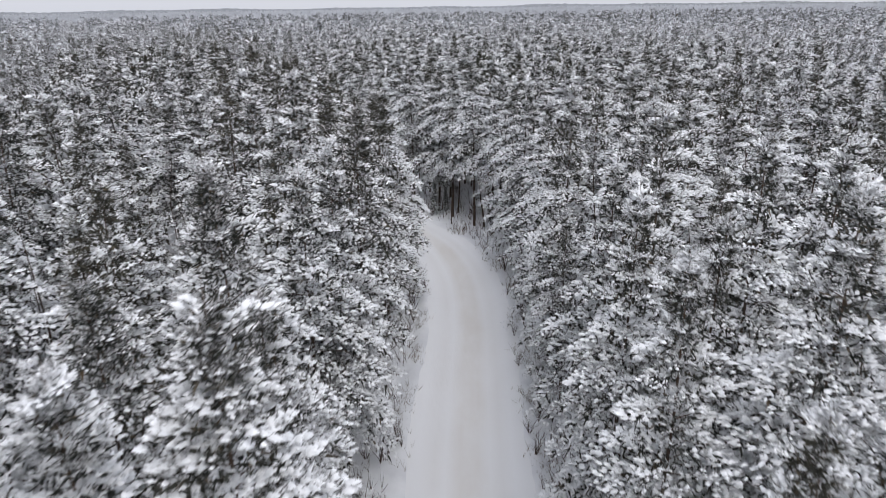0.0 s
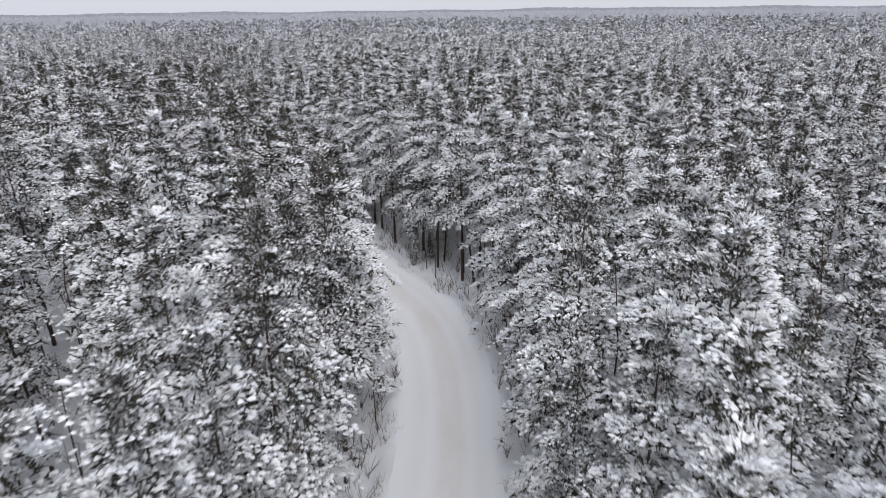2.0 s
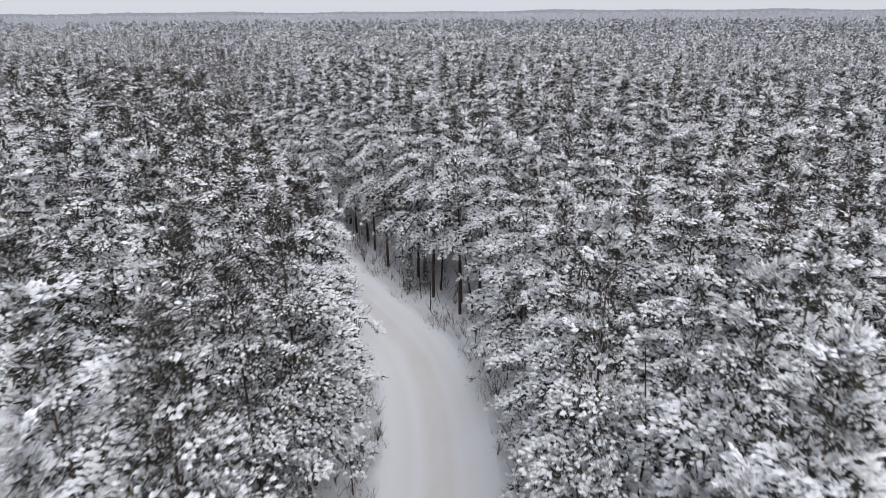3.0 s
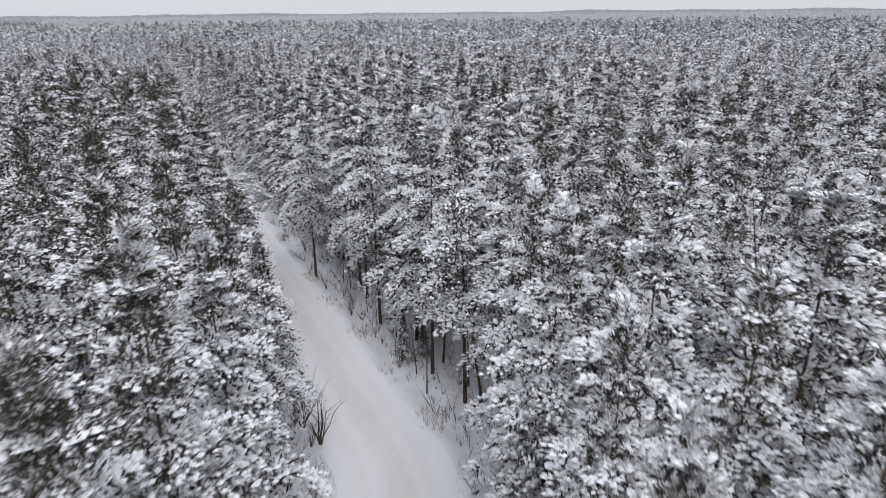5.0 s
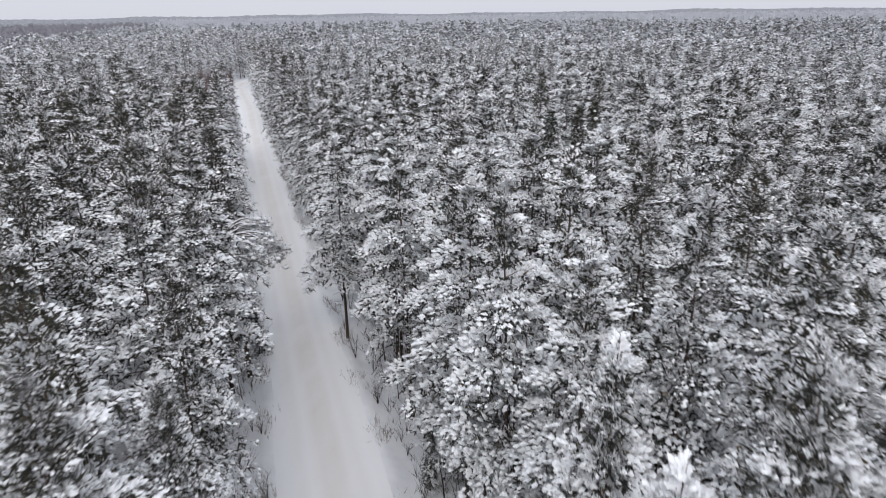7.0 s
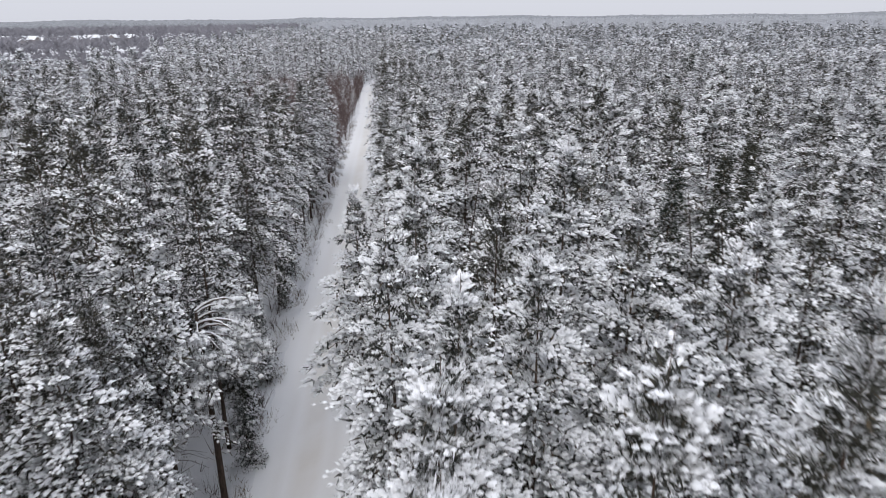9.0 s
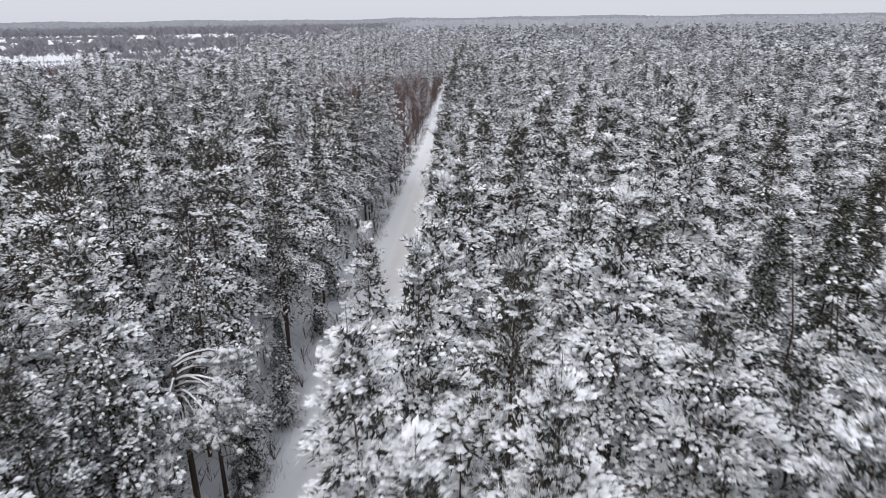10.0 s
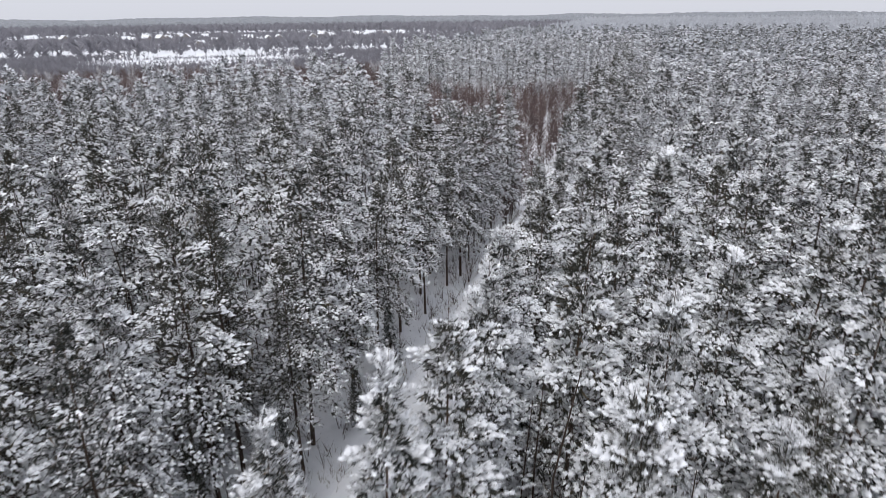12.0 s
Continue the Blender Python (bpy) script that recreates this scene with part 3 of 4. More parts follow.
# full pines near the flight, lighter ones farther off
LABELS = {"edge": "tall roadside pine, green boughs loaded with fresh snow", "wood": "tall forest pine with a snow-laden crown and bare lower trunk"}
WEST_LABEL = "tall dark pine with thin snow on its long boughs"


def pine_set(seed, number, mat, label, group, *form, snow0=0.58, step=0.08, **more):
    return [conifer_thing("pine_tree", conifer(seed + k, 19.5, *form, snowy=snow0 + step * k, **more), mat, label, "pine tree", group) for k in range(number)]


full_edge = pine_set(100, 4, NEEDLES, LABELS["edge"], "roadside pines", 0.16, 7.2, 15, 5, 15, 0.165, 4, 5, snow0=0.66, pad=0.58, dense=2.9, thick=0.30)
full_wood = pine_set(120, 5, NEEDLES, LABELS["wood"], "forest pines", 0.32, 7.0, 12, 5, 15, 0.165, 4, 5, snow0=0.58, step=0.07, pad=0.58, dense=2.9, thick=0.30)
light_edge = pine_set(140, 4, NEEDLES, LABELS["edge"], "roadside pines", 0.18, 7.0, 14, 5, 11, 0.19, 3, 4, dead=5, snow0=0.64, step=0.06, thick=0.36, pad=0.58, dense=2.8)
light_wood = pine_set(150, 6, NEEDLES, LABELS["wood"], "forest pines", 0.34, 6.8, 11, 5, 11, 0.19, 3, 4, dead=5, snow0=0.54, step=0.06, thick=0.36, pad=0.58, dense=2.8)
west_full = pine_set(160, 4, SHELTERED, WEST_LABEL, "pines west of the road", 0.38, 7.4, 12, 5, 15, 0.16, 4, 5, snow0=0.50, step=0.08, dead=26, pad=0.58, dense=2.9, thick=0.30)
west_light = pine_set(170, 5, SHELTERED, WEST_LABEL, "pines west of the road", 0.38, 7.2, 11, 5, 11, 0.18, 3, 4, snow0=0.48, step=0.08, dead=12, thick=0.36, pad=0.58, dense=2.8)
used = set()
rt = random.Random(5)


def plant(protos, x, y, h, tall=19.5):
    """Places a prototype itself the first time, copies of it after that."""
    ob = rt.choice(protos)
    s = h / tall
    m = pose(x, y, float(relief(np.array(x), np.array(y))) - 0.05, rt.uniform(-1.5, 1.5), rt.uniform(-1.5, 1.5), rt.uniform(0, 360)) @ Matrix.Diagonal((s * rt.uniform(0.92, 1.1), s * rt.uniform(0.92, 1.1), s, 1))
    if ob.name not in used:
        used.add(ob.name)
        ob.matrix_basis = m
        return ob
    keep = ob.matrix_basis.copy()
    ob.matrix_basis = Matrix.Identity(4)
    twin = copy_thing(ob, m)
    ob.matrix_basis = keep
    return twin


singles = [(x, y, h) for x, y, h in WEST_ROW + WEST_WOOD + EAST_ROW + BEND + ROWS_BESIDE]
single_n = 300 - len(singles)
singles += [(x, y, 18.4 + 2.4 * rt.uniform(-1, 1)) for x, y in near_pines[:single_n]]
sx = np.array(singles)
side = np.abs(across(sx[:, 0], sx[:, 1]))
sgap = path_gap(sx[:, 0], sx[:, 1])
for (x, y, h), s, g in zip(singles, side, sgap):
    edge = s < 8.0 and (rt.random() < 0.4 or not (58 < y < 98 and east_of_road(np.array(x), np.array(y))))
    if not east_of_road(np.array(x), np.array(y)) and (y > 68 or rt.random() < 0.5):
        plant(west_full if g < (24 if y > 68 else 13.5) else west_light, x, y, h)
    else:
        plant((full_edge if edge else full_wood) if g < 13.5 else (light_edge if edge else light_wood), x, y, h)

for ob in [o for o in scene.objects if o.name.startswith("pine_tree") and o.name not in used and o.parent is None and o.matrix_basis == Matrix.Identity(4)]:
    for o in (*ob.children_recursive, ob):
        bpy.data.objects.remove(o)

# the wood behind them, as one growth
rest, rgap = near_pines[single_n:], gap[single_n:]
size = rng.uniform(0.80, 1.08, len(rest))
def growth(seed, number, h, base, width, whorls, per, shoots, size, snow0, step, **more):
    """Variants of a pine for the joined woods, from bare to snow-laden."""
    made = (conifer(seed + k, h, base, width, whorls, per, shoots, size, 1, 3, snowy=snow0 + step * k, limb_sides=0, dead=0, **more) for k in range(number))
    return [[a["stem"] if size < 0.3 else STICK, a["needles"], a["dark"], a["snow"]] for a in made]


STICK = tube(np.array([(0, 0, -0.3), (0.1, 0.05, 9.0), (0, 0, 17.0)]), [0.17, 0.12, 0.04], 3)
mid_sets = growth(200, 7, 19.5, 0.42, 6.6, 11, 5, 9, 0.22, 0.44, 0.06, dense=1.8, pad=0.64, thick=0.66, under=2, heart=24)
back_sets = growth(220, 7, 19.5, 0.46, 6.2, 10, 5, 7, 0.29, 0.42, 0.06, dense=1.0, pad=0.76, thick=0.75, under=3, heart=16)
fringe_sets = growth(230, 5, 19.0, 0.18, 6.0, 13, 5, 7, 0.29, 0.46, 0.06, dense=1.0, pad=0.76, thick=0.75, under=3, heart=16)
rear_sets = growth(240, 8, 19.5, 0.46, 5.9, 9, 5, 4, 0.46, 0.40, 0.06, dense=0.5, pad=0.95, thick=0.8, under=2, heart=9)
edge_sets = growth(250, 6, 19.0, 0.16, 5.6, 12, 4, 4, 0.48, 0.38, 0.06, dense=0.4, pad=0.95, thick=0.8, under=2, heart=9)


def tuft_tree(seed, n, size, h=19.0, base=0.5, width=4.2, tiers=3):
    """A distant pine: ragged skirts of boughs on a pointed crown, with tufts and lumps of snow over them."""
    r = np.random.default_rng(seed)
    vs, ts, k = [], [], 0
    for t in range(tiers):
        u0, u1 = t / tiers, min(1.0, (t + 1.35) / tiers)
        q = width / 2 * (1.05 - u0) ** 0.8 * np.where(np.arange(10) % 2, 0.55, 1.0) * r.uniform(0.75, 1.2, 10)
        a = (np.arange(10) + r.uniform(-0.3, 0.3, 10)) * 0.6283 + r.uniform(0, 6)
        z = h * (base + (1 - base) * (u0 + r.uniform(-0.02, 0.05, 10)))
        vs.append(np.vstack([np.column_stack([np.cos(a) * q, np.sin(a) * q, z]), [(0, 0, h * (base + (1 - base) * u1))]]))
        ts.append(np.array([(i, (i + 1) % 10, 10) for i in range(10)]) + k)
        k += 11
    skirt = np.concatenate(vs), np.concatenate(ts)
    u = r.uniform(0, 0.97, n)
    a = r.uniform(0, 6.283, n)
    q = width / 2 * (1.04 - u) ** 0.8 * r.uniform(0.5, 1.05, n)
    p = np.column_stack([np.cos(a) * q, np.sin(a) * q, h * (base + (1 - base) * u) + 0.25 * size])
    w = unit(np.column_stack([np.cos(a), np.sin(a), r.uniform(0.0, 0.5, n)]))
    s = size * r.uniform(0.6, 1.3, n) * (1.15 - 0.6 * u)
    white = r.random(n) < 0.50 - 0.35 * np.clip((u - 0.6) / 0.4, 0, 1)
    return [STICK if tiers > 1 else (None, None), skirt, lumps(r, p[~white], w[~white], s[~white] * 0.42, 0.6, 3, False), lumps(r, p[white], w[white], s[white] * 0.42, 0.6, 4, False)]


close, rear = rgap < 52, rgap > 100
lee = (rest[:, 1] > 68) & ~east_of_road(rest[:, 0], rest[:, 1])
trees = np.column_stack([rest, size])
brink = ~close & (np.abs(across(rest[:, 0], rest[:, 1])) < 12)
verge = []
for k in range(46):
    y = 128 + 3.6 * k
    for off in (-5.2, 4.6):
        q = (-36.0 - (y - 128) * 0.5615 + 0.873 * off + rt.uniform(-0.4, 0.4), y + 0.487 * off + rt.uniform(-1, 1))
        if (off > 0 or y < 158) and not near_taken(q[0], q[1], 2.4):
            take(*q)
            verge.append((*q, rt.uniform(0.8, 1.0)))
scatter("pine_wood", fringe_sets, np.vstack([trees[brink], np.array(verge)]), [BARK, FAR_NEEDLES, FAR_SHELTERED, RIMED], "roadside pines with snowy boughs down to the ground", "forest", rng)
trees, close, lee, rear = trees[~brink], close[~brink], lee[~brink], rear[~brink]
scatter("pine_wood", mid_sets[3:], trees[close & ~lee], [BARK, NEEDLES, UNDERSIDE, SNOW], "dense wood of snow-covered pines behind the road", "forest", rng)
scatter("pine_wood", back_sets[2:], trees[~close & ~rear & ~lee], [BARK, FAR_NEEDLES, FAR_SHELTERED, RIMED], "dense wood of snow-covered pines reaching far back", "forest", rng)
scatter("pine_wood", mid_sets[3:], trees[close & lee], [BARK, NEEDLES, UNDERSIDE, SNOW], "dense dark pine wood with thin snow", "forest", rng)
scatter("pine_wood", back_sets[3:], trees[~close & ~rear & lee], [BARK, FAR_NEEDLES, FAR_SHELTERED, RIMED], "dense dark pine wood with thin snow reaching far back", "forest", rng)

scatter("pine_wood", rear_sets, trees[rear], [BARK, FAR_NEEDLES, FAR_SHELTERED, RIMED], "dense snow-covered pine wood farther back", "forest", rng)


def ring_places(r0, r1, cell, kind, seed, jitter=0.9):
    """Places on a jittered grid between two distances, in the woods of that kind."""
    r = np.random.default_rng(seed)
    g = np.arange(-r1, r1, cell)
    x, y = (q.ravel() + r.uniform(-0.5, 0.5, len(g) ** 2) * cell * jitter for q in np.meshgrid(g - 8, g + 60))
    q = np.hypot(x + 8, y - 60)
    ok = (q >= r0) & (q < r1) & in_view(x, y)
    x, y = x[ok], y[ok]
    ok = wood_kind(x, y) == kind
    x, y = x[ok], y[ok]
    ok = np.abs(across(x, y)) > 5.8
    return np.column_stack([x[ok], y[ok], r.uniform(0.76, 1.12, ok.sum())])


far_sets = growth(300, 8, 19.0, 0.52, 5.6, 7, 4, 2, 0.80, 0.26, 0.06, dense=0.0, pad=0.9, thick=0.85, under=1, heart=3)
far_places = ring_places(178, 430, 5.6, 1, 21)
fringe = (np.abs(across(far_places[:, 0], far_places[:, 1])) < 15) | (inside(far_places[:, 0], far_places[:, 1], STAND) & (np.hypot(far_places[:, 0] - 2, far_places[:, 1] - 87) < 285))
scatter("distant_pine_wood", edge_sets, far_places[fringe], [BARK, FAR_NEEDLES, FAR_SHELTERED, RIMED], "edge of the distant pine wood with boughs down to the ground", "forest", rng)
scatter("distant_pine_wood", far_sets, far_places[~fringe], [BARK, HAZED_NEEDLES, HAZED_NEEDLES, HAZED_RIMED], "distant snow-dusted pine forest with haze in its colours, reaching towards the horizon", "forest", rng)
horizon_sets = [tuft_tree(320 + k, 4, 1.8, 19.0, 0.55, 4.8, tiers=1) for k in range(8)]
scatter("distant_pine_wood", horizon_sets, ring_places(430, 1500, 11.0, 1, 22), [BARK, HORIZON_NEEDLES, HORIZON_NEEDLES, HAZED_NEEDLES], "far snow-dusted pine forest with haze in its colours, below the horizon", "forest", rng)


outer = np.random.default_rng(61)
ox, oy = outer.uniform(-150, 130, 9000), outer.uniform(-110, 175, 9000)
ok = ~in_view(ox, oy) & (np.abs(across(ox, oy)) > 5.5) & (wood_kind(ox, oy) == 1) & (np.hypot(ox + 8, oy - 40) < 150)
spots = []
for x, y in zip(ox[ok], oy[ok]):
    if not near_taken(x, y, 4.6):
        take(x, y)
        spots.append((x, y, outer.uniform(0.8, 1.08)))
scatter("pine_wood", [tuft_tree(340 + k, 18, 1.3, 19.0, 0.4, 5.0) for k in range(5)], np.array(spots), [BARK, FAR_NEEDLES, FAR_SHELTERED, RIMED], "snow-covered pine wood on both sides of the road", "forest", rng)


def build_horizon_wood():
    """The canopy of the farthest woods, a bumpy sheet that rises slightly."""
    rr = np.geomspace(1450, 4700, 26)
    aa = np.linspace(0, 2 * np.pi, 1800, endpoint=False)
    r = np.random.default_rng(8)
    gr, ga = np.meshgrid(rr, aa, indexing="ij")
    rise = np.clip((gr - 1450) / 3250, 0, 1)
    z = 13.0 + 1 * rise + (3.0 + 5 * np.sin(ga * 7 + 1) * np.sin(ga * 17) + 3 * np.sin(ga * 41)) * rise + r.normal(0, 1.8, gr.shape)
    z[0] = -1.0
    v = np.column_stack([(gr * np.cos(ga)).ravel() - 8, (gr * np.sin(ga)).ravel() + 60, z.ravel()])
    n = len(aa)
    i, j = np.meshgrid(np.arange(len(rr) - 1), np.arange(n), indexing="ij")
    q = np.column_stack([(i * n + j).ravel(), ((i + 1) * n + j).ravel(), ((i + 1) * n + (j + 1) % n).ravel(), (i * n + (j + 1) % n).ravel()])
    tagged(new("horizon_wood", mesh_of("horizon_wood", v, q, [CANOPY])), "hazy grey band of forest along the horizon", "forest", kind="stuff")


build_horizon_wood()


# ---- leafless woods: brown alders beside the road, grey wood round the village ----
def bare_tree(seed, h, twigs, width, thick):
    r = np.random.default_rng(seed)
    stem = tube(np.array([(0, 0, -0.3), (r.normal(0, 0.1), r.normal(0, 0.1), h * 0.5), (r.normal(0, 0.3), r.normal(0, 0.3), h)]), np.array([0.10, 0.06, 0.015]) * h / 9, 3)
    z = r.uniform(0.15, 0.85, twigs) * h
    a = r.uniform(0, 6.283, twigs)
    p = np.column_stack([np.cos(a) * 0.1, np.sin(a) * 0.1, z])
    w = unit(np.column_stack([np.cos(a), np.sin(a), r.uniform(0.8, 2.2, twigs)]))
    fan = blades(r, p, w, 3, np.full(twigs, width), np.full(twigs, thick), 0.22)
    return [stem, fan]


alder_sets = [bare_tree(400 + k, 8.6, 26, 2.3, 0.11) for k in range(6)]
leafless = ring_places(60, 560, 3.0, 2, 31)
eye_gap = np.hypot(leafless[:, 0] - 2, leafless[:, 1] - 87)
close_by = leafless[eye_gap < 290]
verge_y = np.arange(150, 285, 0.9)
verge_off = rng.uniform(3.9, 6.2, len(verge_y))
close_by = np.vstack([close_by, np.column_stack([-48.35 - (verge_y - 150) * 0.5615 - 0.873 * verge_off, verge_y - 0.487 * verge_off, rng.uniform(0.35, 0.8, len(verge_y))])])
rimed = rng.random(len(close_by)) < 0.16
scatter("alder_thicket", alder_sets, close_by[~rimed], [TWIG, ALDER], "leafless reddish-brown alder thicket beside the road", "thicket", rng)
scatter("birch_thicket", [bare_tree(410 + k, 10.0, 30, 2.0, 0.15) for k in range(4)], close_by[rimed], [TWIG, RIME], "pale rimed birches among the brown alders", "thicket", rng)
scrub_sets = [bare_tree(420 + k, 6.0, 8, 3.0, 0.50) for k in range(6)]
scrub = leafless[eye_gap >= 285]
scrub = scrub[rng.random(len(scrub)) < 0.85]
scrub[:, 2] *= np.where(np.hypot(scrub[:, 0] + 395, scrub[:, 1] - 258) < 70, 0.34, 0.8)
scatter("alder_thicket", scrub_sets, scrub, [TWIG, GREY_WOOD], "low grey-brown leafless scrub round the snowy field", "thicket", rng)
grey_sets = [bare_tree(440 + k, 12.0, 5, 7.0, 1.6) for k in range(6)]
grey_wood = ring_places(430, 1500, 14.0, 3, 33)
# only low bushes between the houses
grey_wood[:, 2] *= np.where(np.hypot(grey_wood[:, 0] + 740, grey_wood[:, 1] - 460) < 250, 0.38, 1.0)
bushes = ring_places(430, 1100, 5.6, 3, 34)
bushes = bushes[np.hypot(bushes[:, 0] + 740, bushes[:, 1] - 460) < 265]
bushes[:, 2] *= 0.36
grey_wood = np.concatenate([grey_wood, bushes])
scatter("leafless_wood", grey_sets, grey_wood, [GREY_WOOD, GREY_WOOD], "grey leafless wood round the village", "forest", rng)


# ---- single trees with a shape of their own ----
def spruce_set(seed, number, tall, label, *form, **more):
    return [conifer_thing("spruce_tree", conifer(seed + k, tall, *form, spruce=True, **more), SPRUCE, label, "spruce tree", "spruces") for k in range(number)]


dark_spruce = spruce_set(500, 2, 19.0, "tall dark spruce with little snow among paler pines", 0.10, 4.8, 22, 6, 6, 0.20, 3, 4, snowy=0.34, dead=0, pad=0.36)
young_spruce = spruce_set(510, 3, 7.0, "young spruce with snow on its drooping tiers", 0.04, 2.8, 13, 6, 6, 0.15, 3, 4, snowy=0.5, dead=0, pad=0.28)
for x, y, h in SPRUCES:
    plant(dark_spruce, x, y, h, 19.0)
for x, y, h in ((-25.1, 95.3, 8.2), (-23.6, 97.6, 6.4), (-21.0, 92.2, 7.2), (-18.4, 89.6, 5.0), (-1.5, 76.9, 4.2), (0.1, 77.9, 3.2), (-27.8, 101.6, 5.6), (-30.6, 108.6, 5.0), (-34.8, 115.2, 6.0), (-6.4, 62.0, 3.4), (7.0, 53.0, 2.8), (-33.0, 99.0, 6.8), (-38.5, 96.5, 5.2)):
    plant(young_spruce, x, y, h, 7.0)


def bent_pine():
    """A pine whose top has broken; long arched limbs carry snow and hang over towards the road."""
    r = np.random.default_rng(77)
    thing = tagged(new("bent_pine"), "pine with a lost top and arched limbs under heavy snow", "pine tree")
    top = 11.6
    path = np.array([(0.3, -0.2, -0.3), (0.15, 0, 4), (0, 0.1, 8), (0.1, 0, top)])
    part("trunk", mesh_of("trunk", *tube(path, [0.19, 0.16, 0.12, 0.07], 8), [BARK], None, True), thing)
    clump_p, clump_w = [], []
    for k in range(15):
        a = math.radians(20) + r.uniform(-1.25, 1.25) if k < 11 else r.uniform(0, 6.28)
        l = r.uniform(2.2, 3.9) if k < 11 else r.uniform(1.2, 2.2)
        z = top - 0.25 * k * r.uniform(0.5, 1.1)
        s = np.linspace(0, 1, 7)
        p = np.column_stack([np.cos(a) * l * s, np.sin(a) * l * s, z + 0.75 * l * s * 0.9 - 0.95 * l * s**2])
        p[:, :2] += r.normal(0, 0.05, (7, 2)) * s[:, None]
        limb = part("limb", mesh_of("limb", *tube(p, 0.05 * (1.1 - s), 5), [RUSSET], None, True), thing)
        part("snow", mesh_of("snow", *tube(p + [0, 0, 0.055], 0.065 * (1.12 - s) * r.uniform(0.85, 1.15, 7), 5), [SNOW], None, True), limb, "ridge of snow along a limb")
        for q in range(16):
            f = r.uniform(0.62, 1.05)
            e = np.array([np.interp(f, s, p[:, c]) for c in range(3)])
            clump_p.append(e + r.normal(0, 0.26, 3) * [1, 1, 0.7])
            clump_w.append((math.cos(a), math.sin(a), -0.2))
    c, w = np.array(clump_p), unit(np.array(clump_w))
    fat = r.uniform(0.16, 0.32, len(c))
    leaf, white = grains(r, c, w, fat, 0.7, 26, np.full(len(c), 0.10), r.uniform(0.15, 0.6, len(c)))
    v, t = joined([lumps(r, c, w, fat, 0.6, 5), leaf])
    tagged(part("crown", mesh_of("crown", v, t, [NEEDLES, SHELTERED], np.arange(len(t)) >= len(t) - len(leaf[1]), True), thing), "hanging needle clumps", kind="stuff")
    tagged(part("snow", mesh_of("snow", *white, [SNOW]), thing), "heavy white snow on the hanging ends", kind="stuff")
    thing.matrix_basis = pose(-18.0, 86.8, -0.05)


bent_pine()


def sparse_pine(x, y, h, seed):
    """An old pine with few tufts and many bare reddish limbs on its side."""
    ob = conifer_thing("pine_tree", conifer(seed, h, 0.34, 6.6, 15, 5, 8, 0.16, 3, 5, dense=1.1, snowy=0.34, dead=40), SHELTERED, "old pine with long bare reddish limbs and thin crown", "pine tree", "pines west of the road")
    ob.matrix_basis = pose(x, y, -0.05, 0, 0, 40)


sparse_pine(-20.8, 90.4, 18.6, 601)
sparse_pine(-29.6, 99.6, 19.2, 602)


# ---- the verge: shrubs, saplings, dry grass ----
def bare_shrub(seed, h, stems):
    """A leafless shrub: several stems from one root, forking into fine twigs, a little snow in the forks."""
    r = np.random.default_rng(seed)
    thing = tagged(new("bare_shrub"), "leafless brown shrub dusted with snow on the verge", "shrub", "roadside shrubs")
    twigs, caps = [], []
    for k in range(stems):
        a, lean = r.uniform(0, 6.283), r.uniform(0.1, 0.55)
        s = np.linspace(0, 1, 5)
        l = h * r.uniform(0.65, 1.05)
        p = np.column_stack([np.cos(a) * lean * l * s**1.3, np.sin(a) * lean * l * s**1.3, l * s - 0.08])
        p[1:, :2] += r.normal(0, 0.04 * h, (4, 2)) * s[1:, None]
        part("stem", mesh_of("stem", *tube(p, 0.012 * h * (1.08 - s) + 0.003, 4), [TWIG], None, True), thing)
        for q in range(9):
            f, b = r.uniform(0.3, 0.95), r.uniform(0, 6.283)
            e = np.array([np.interp(f, s, p[:, c]) for c in range(3)])
            m = l * r.uniform(0.15, 0.36)
            tip = e + np.array([math.cos(b) * m * 0.6, math.sin(b) * m * 0.6, m * 0.7])
            twigs.append(tube(np.array([e, (e + tip) / 2 + r.normal(0, 0.03, 3), tip]), [0.009, 0.006, 0.003], 3))
            caps.append((e + tip) / 2)
    tagged(part("brushwood", mesh_of("brushwood", *joined(twigs), [TWIG]), thing), kind="stuff")
    c = np.array(caps)
    tagged(part("snow", mesh_of("snow", *lumps(r, c + [0, 0, 0.02], np.tile([1.0, 0, 0.2], (len(c), 1)), r.uniform(0.02, 0.05, len(c)), 0.6, 4), [SNOW], None, True), thing), "small caps of snow", kind="stuff")
    return thing


def sapling(seed, h):
    r = np.random.default_rng(seed)
    thing = tagged(new("sapling"), "thin leafless sapling standing in the snow", "sapling", "roadside saplings")
    s = np.linspace(0, 1, 5)
    p = np.column_stack([np.cumsum(r.normal(0, 0.02 * h, 5)) * s, np.cumsum(r.normal(0, 0.02 * h, 5)) * s, h * s - 0.1])
    part("stem", mesh_of("stem", *tube(p, 0.011 * h * (1.1 - s) + 0.004, 5), [TWIG], None, True), thing)
    twigs = []
    for q in range(12):
        f, b, m = r.uniform(0.3, 0.97), r.uniform(0, 6.283), h * r.uniform(0.06, 0.16)
        e = np.array([np.interp(f, s, p[:, c]) for c in range(3)])
        twigs.append(tube(np.array([e, e + [math.cos(b) * m * 0.7, math.sin(b) * m * 0.7, m * 0.75]]), [0.008, 0.003], 3))
    tagged(part("brushwood", mesh_of("brushwood", *joined(twigs), [TWIG]), thing), kind="stuff")
    return thing


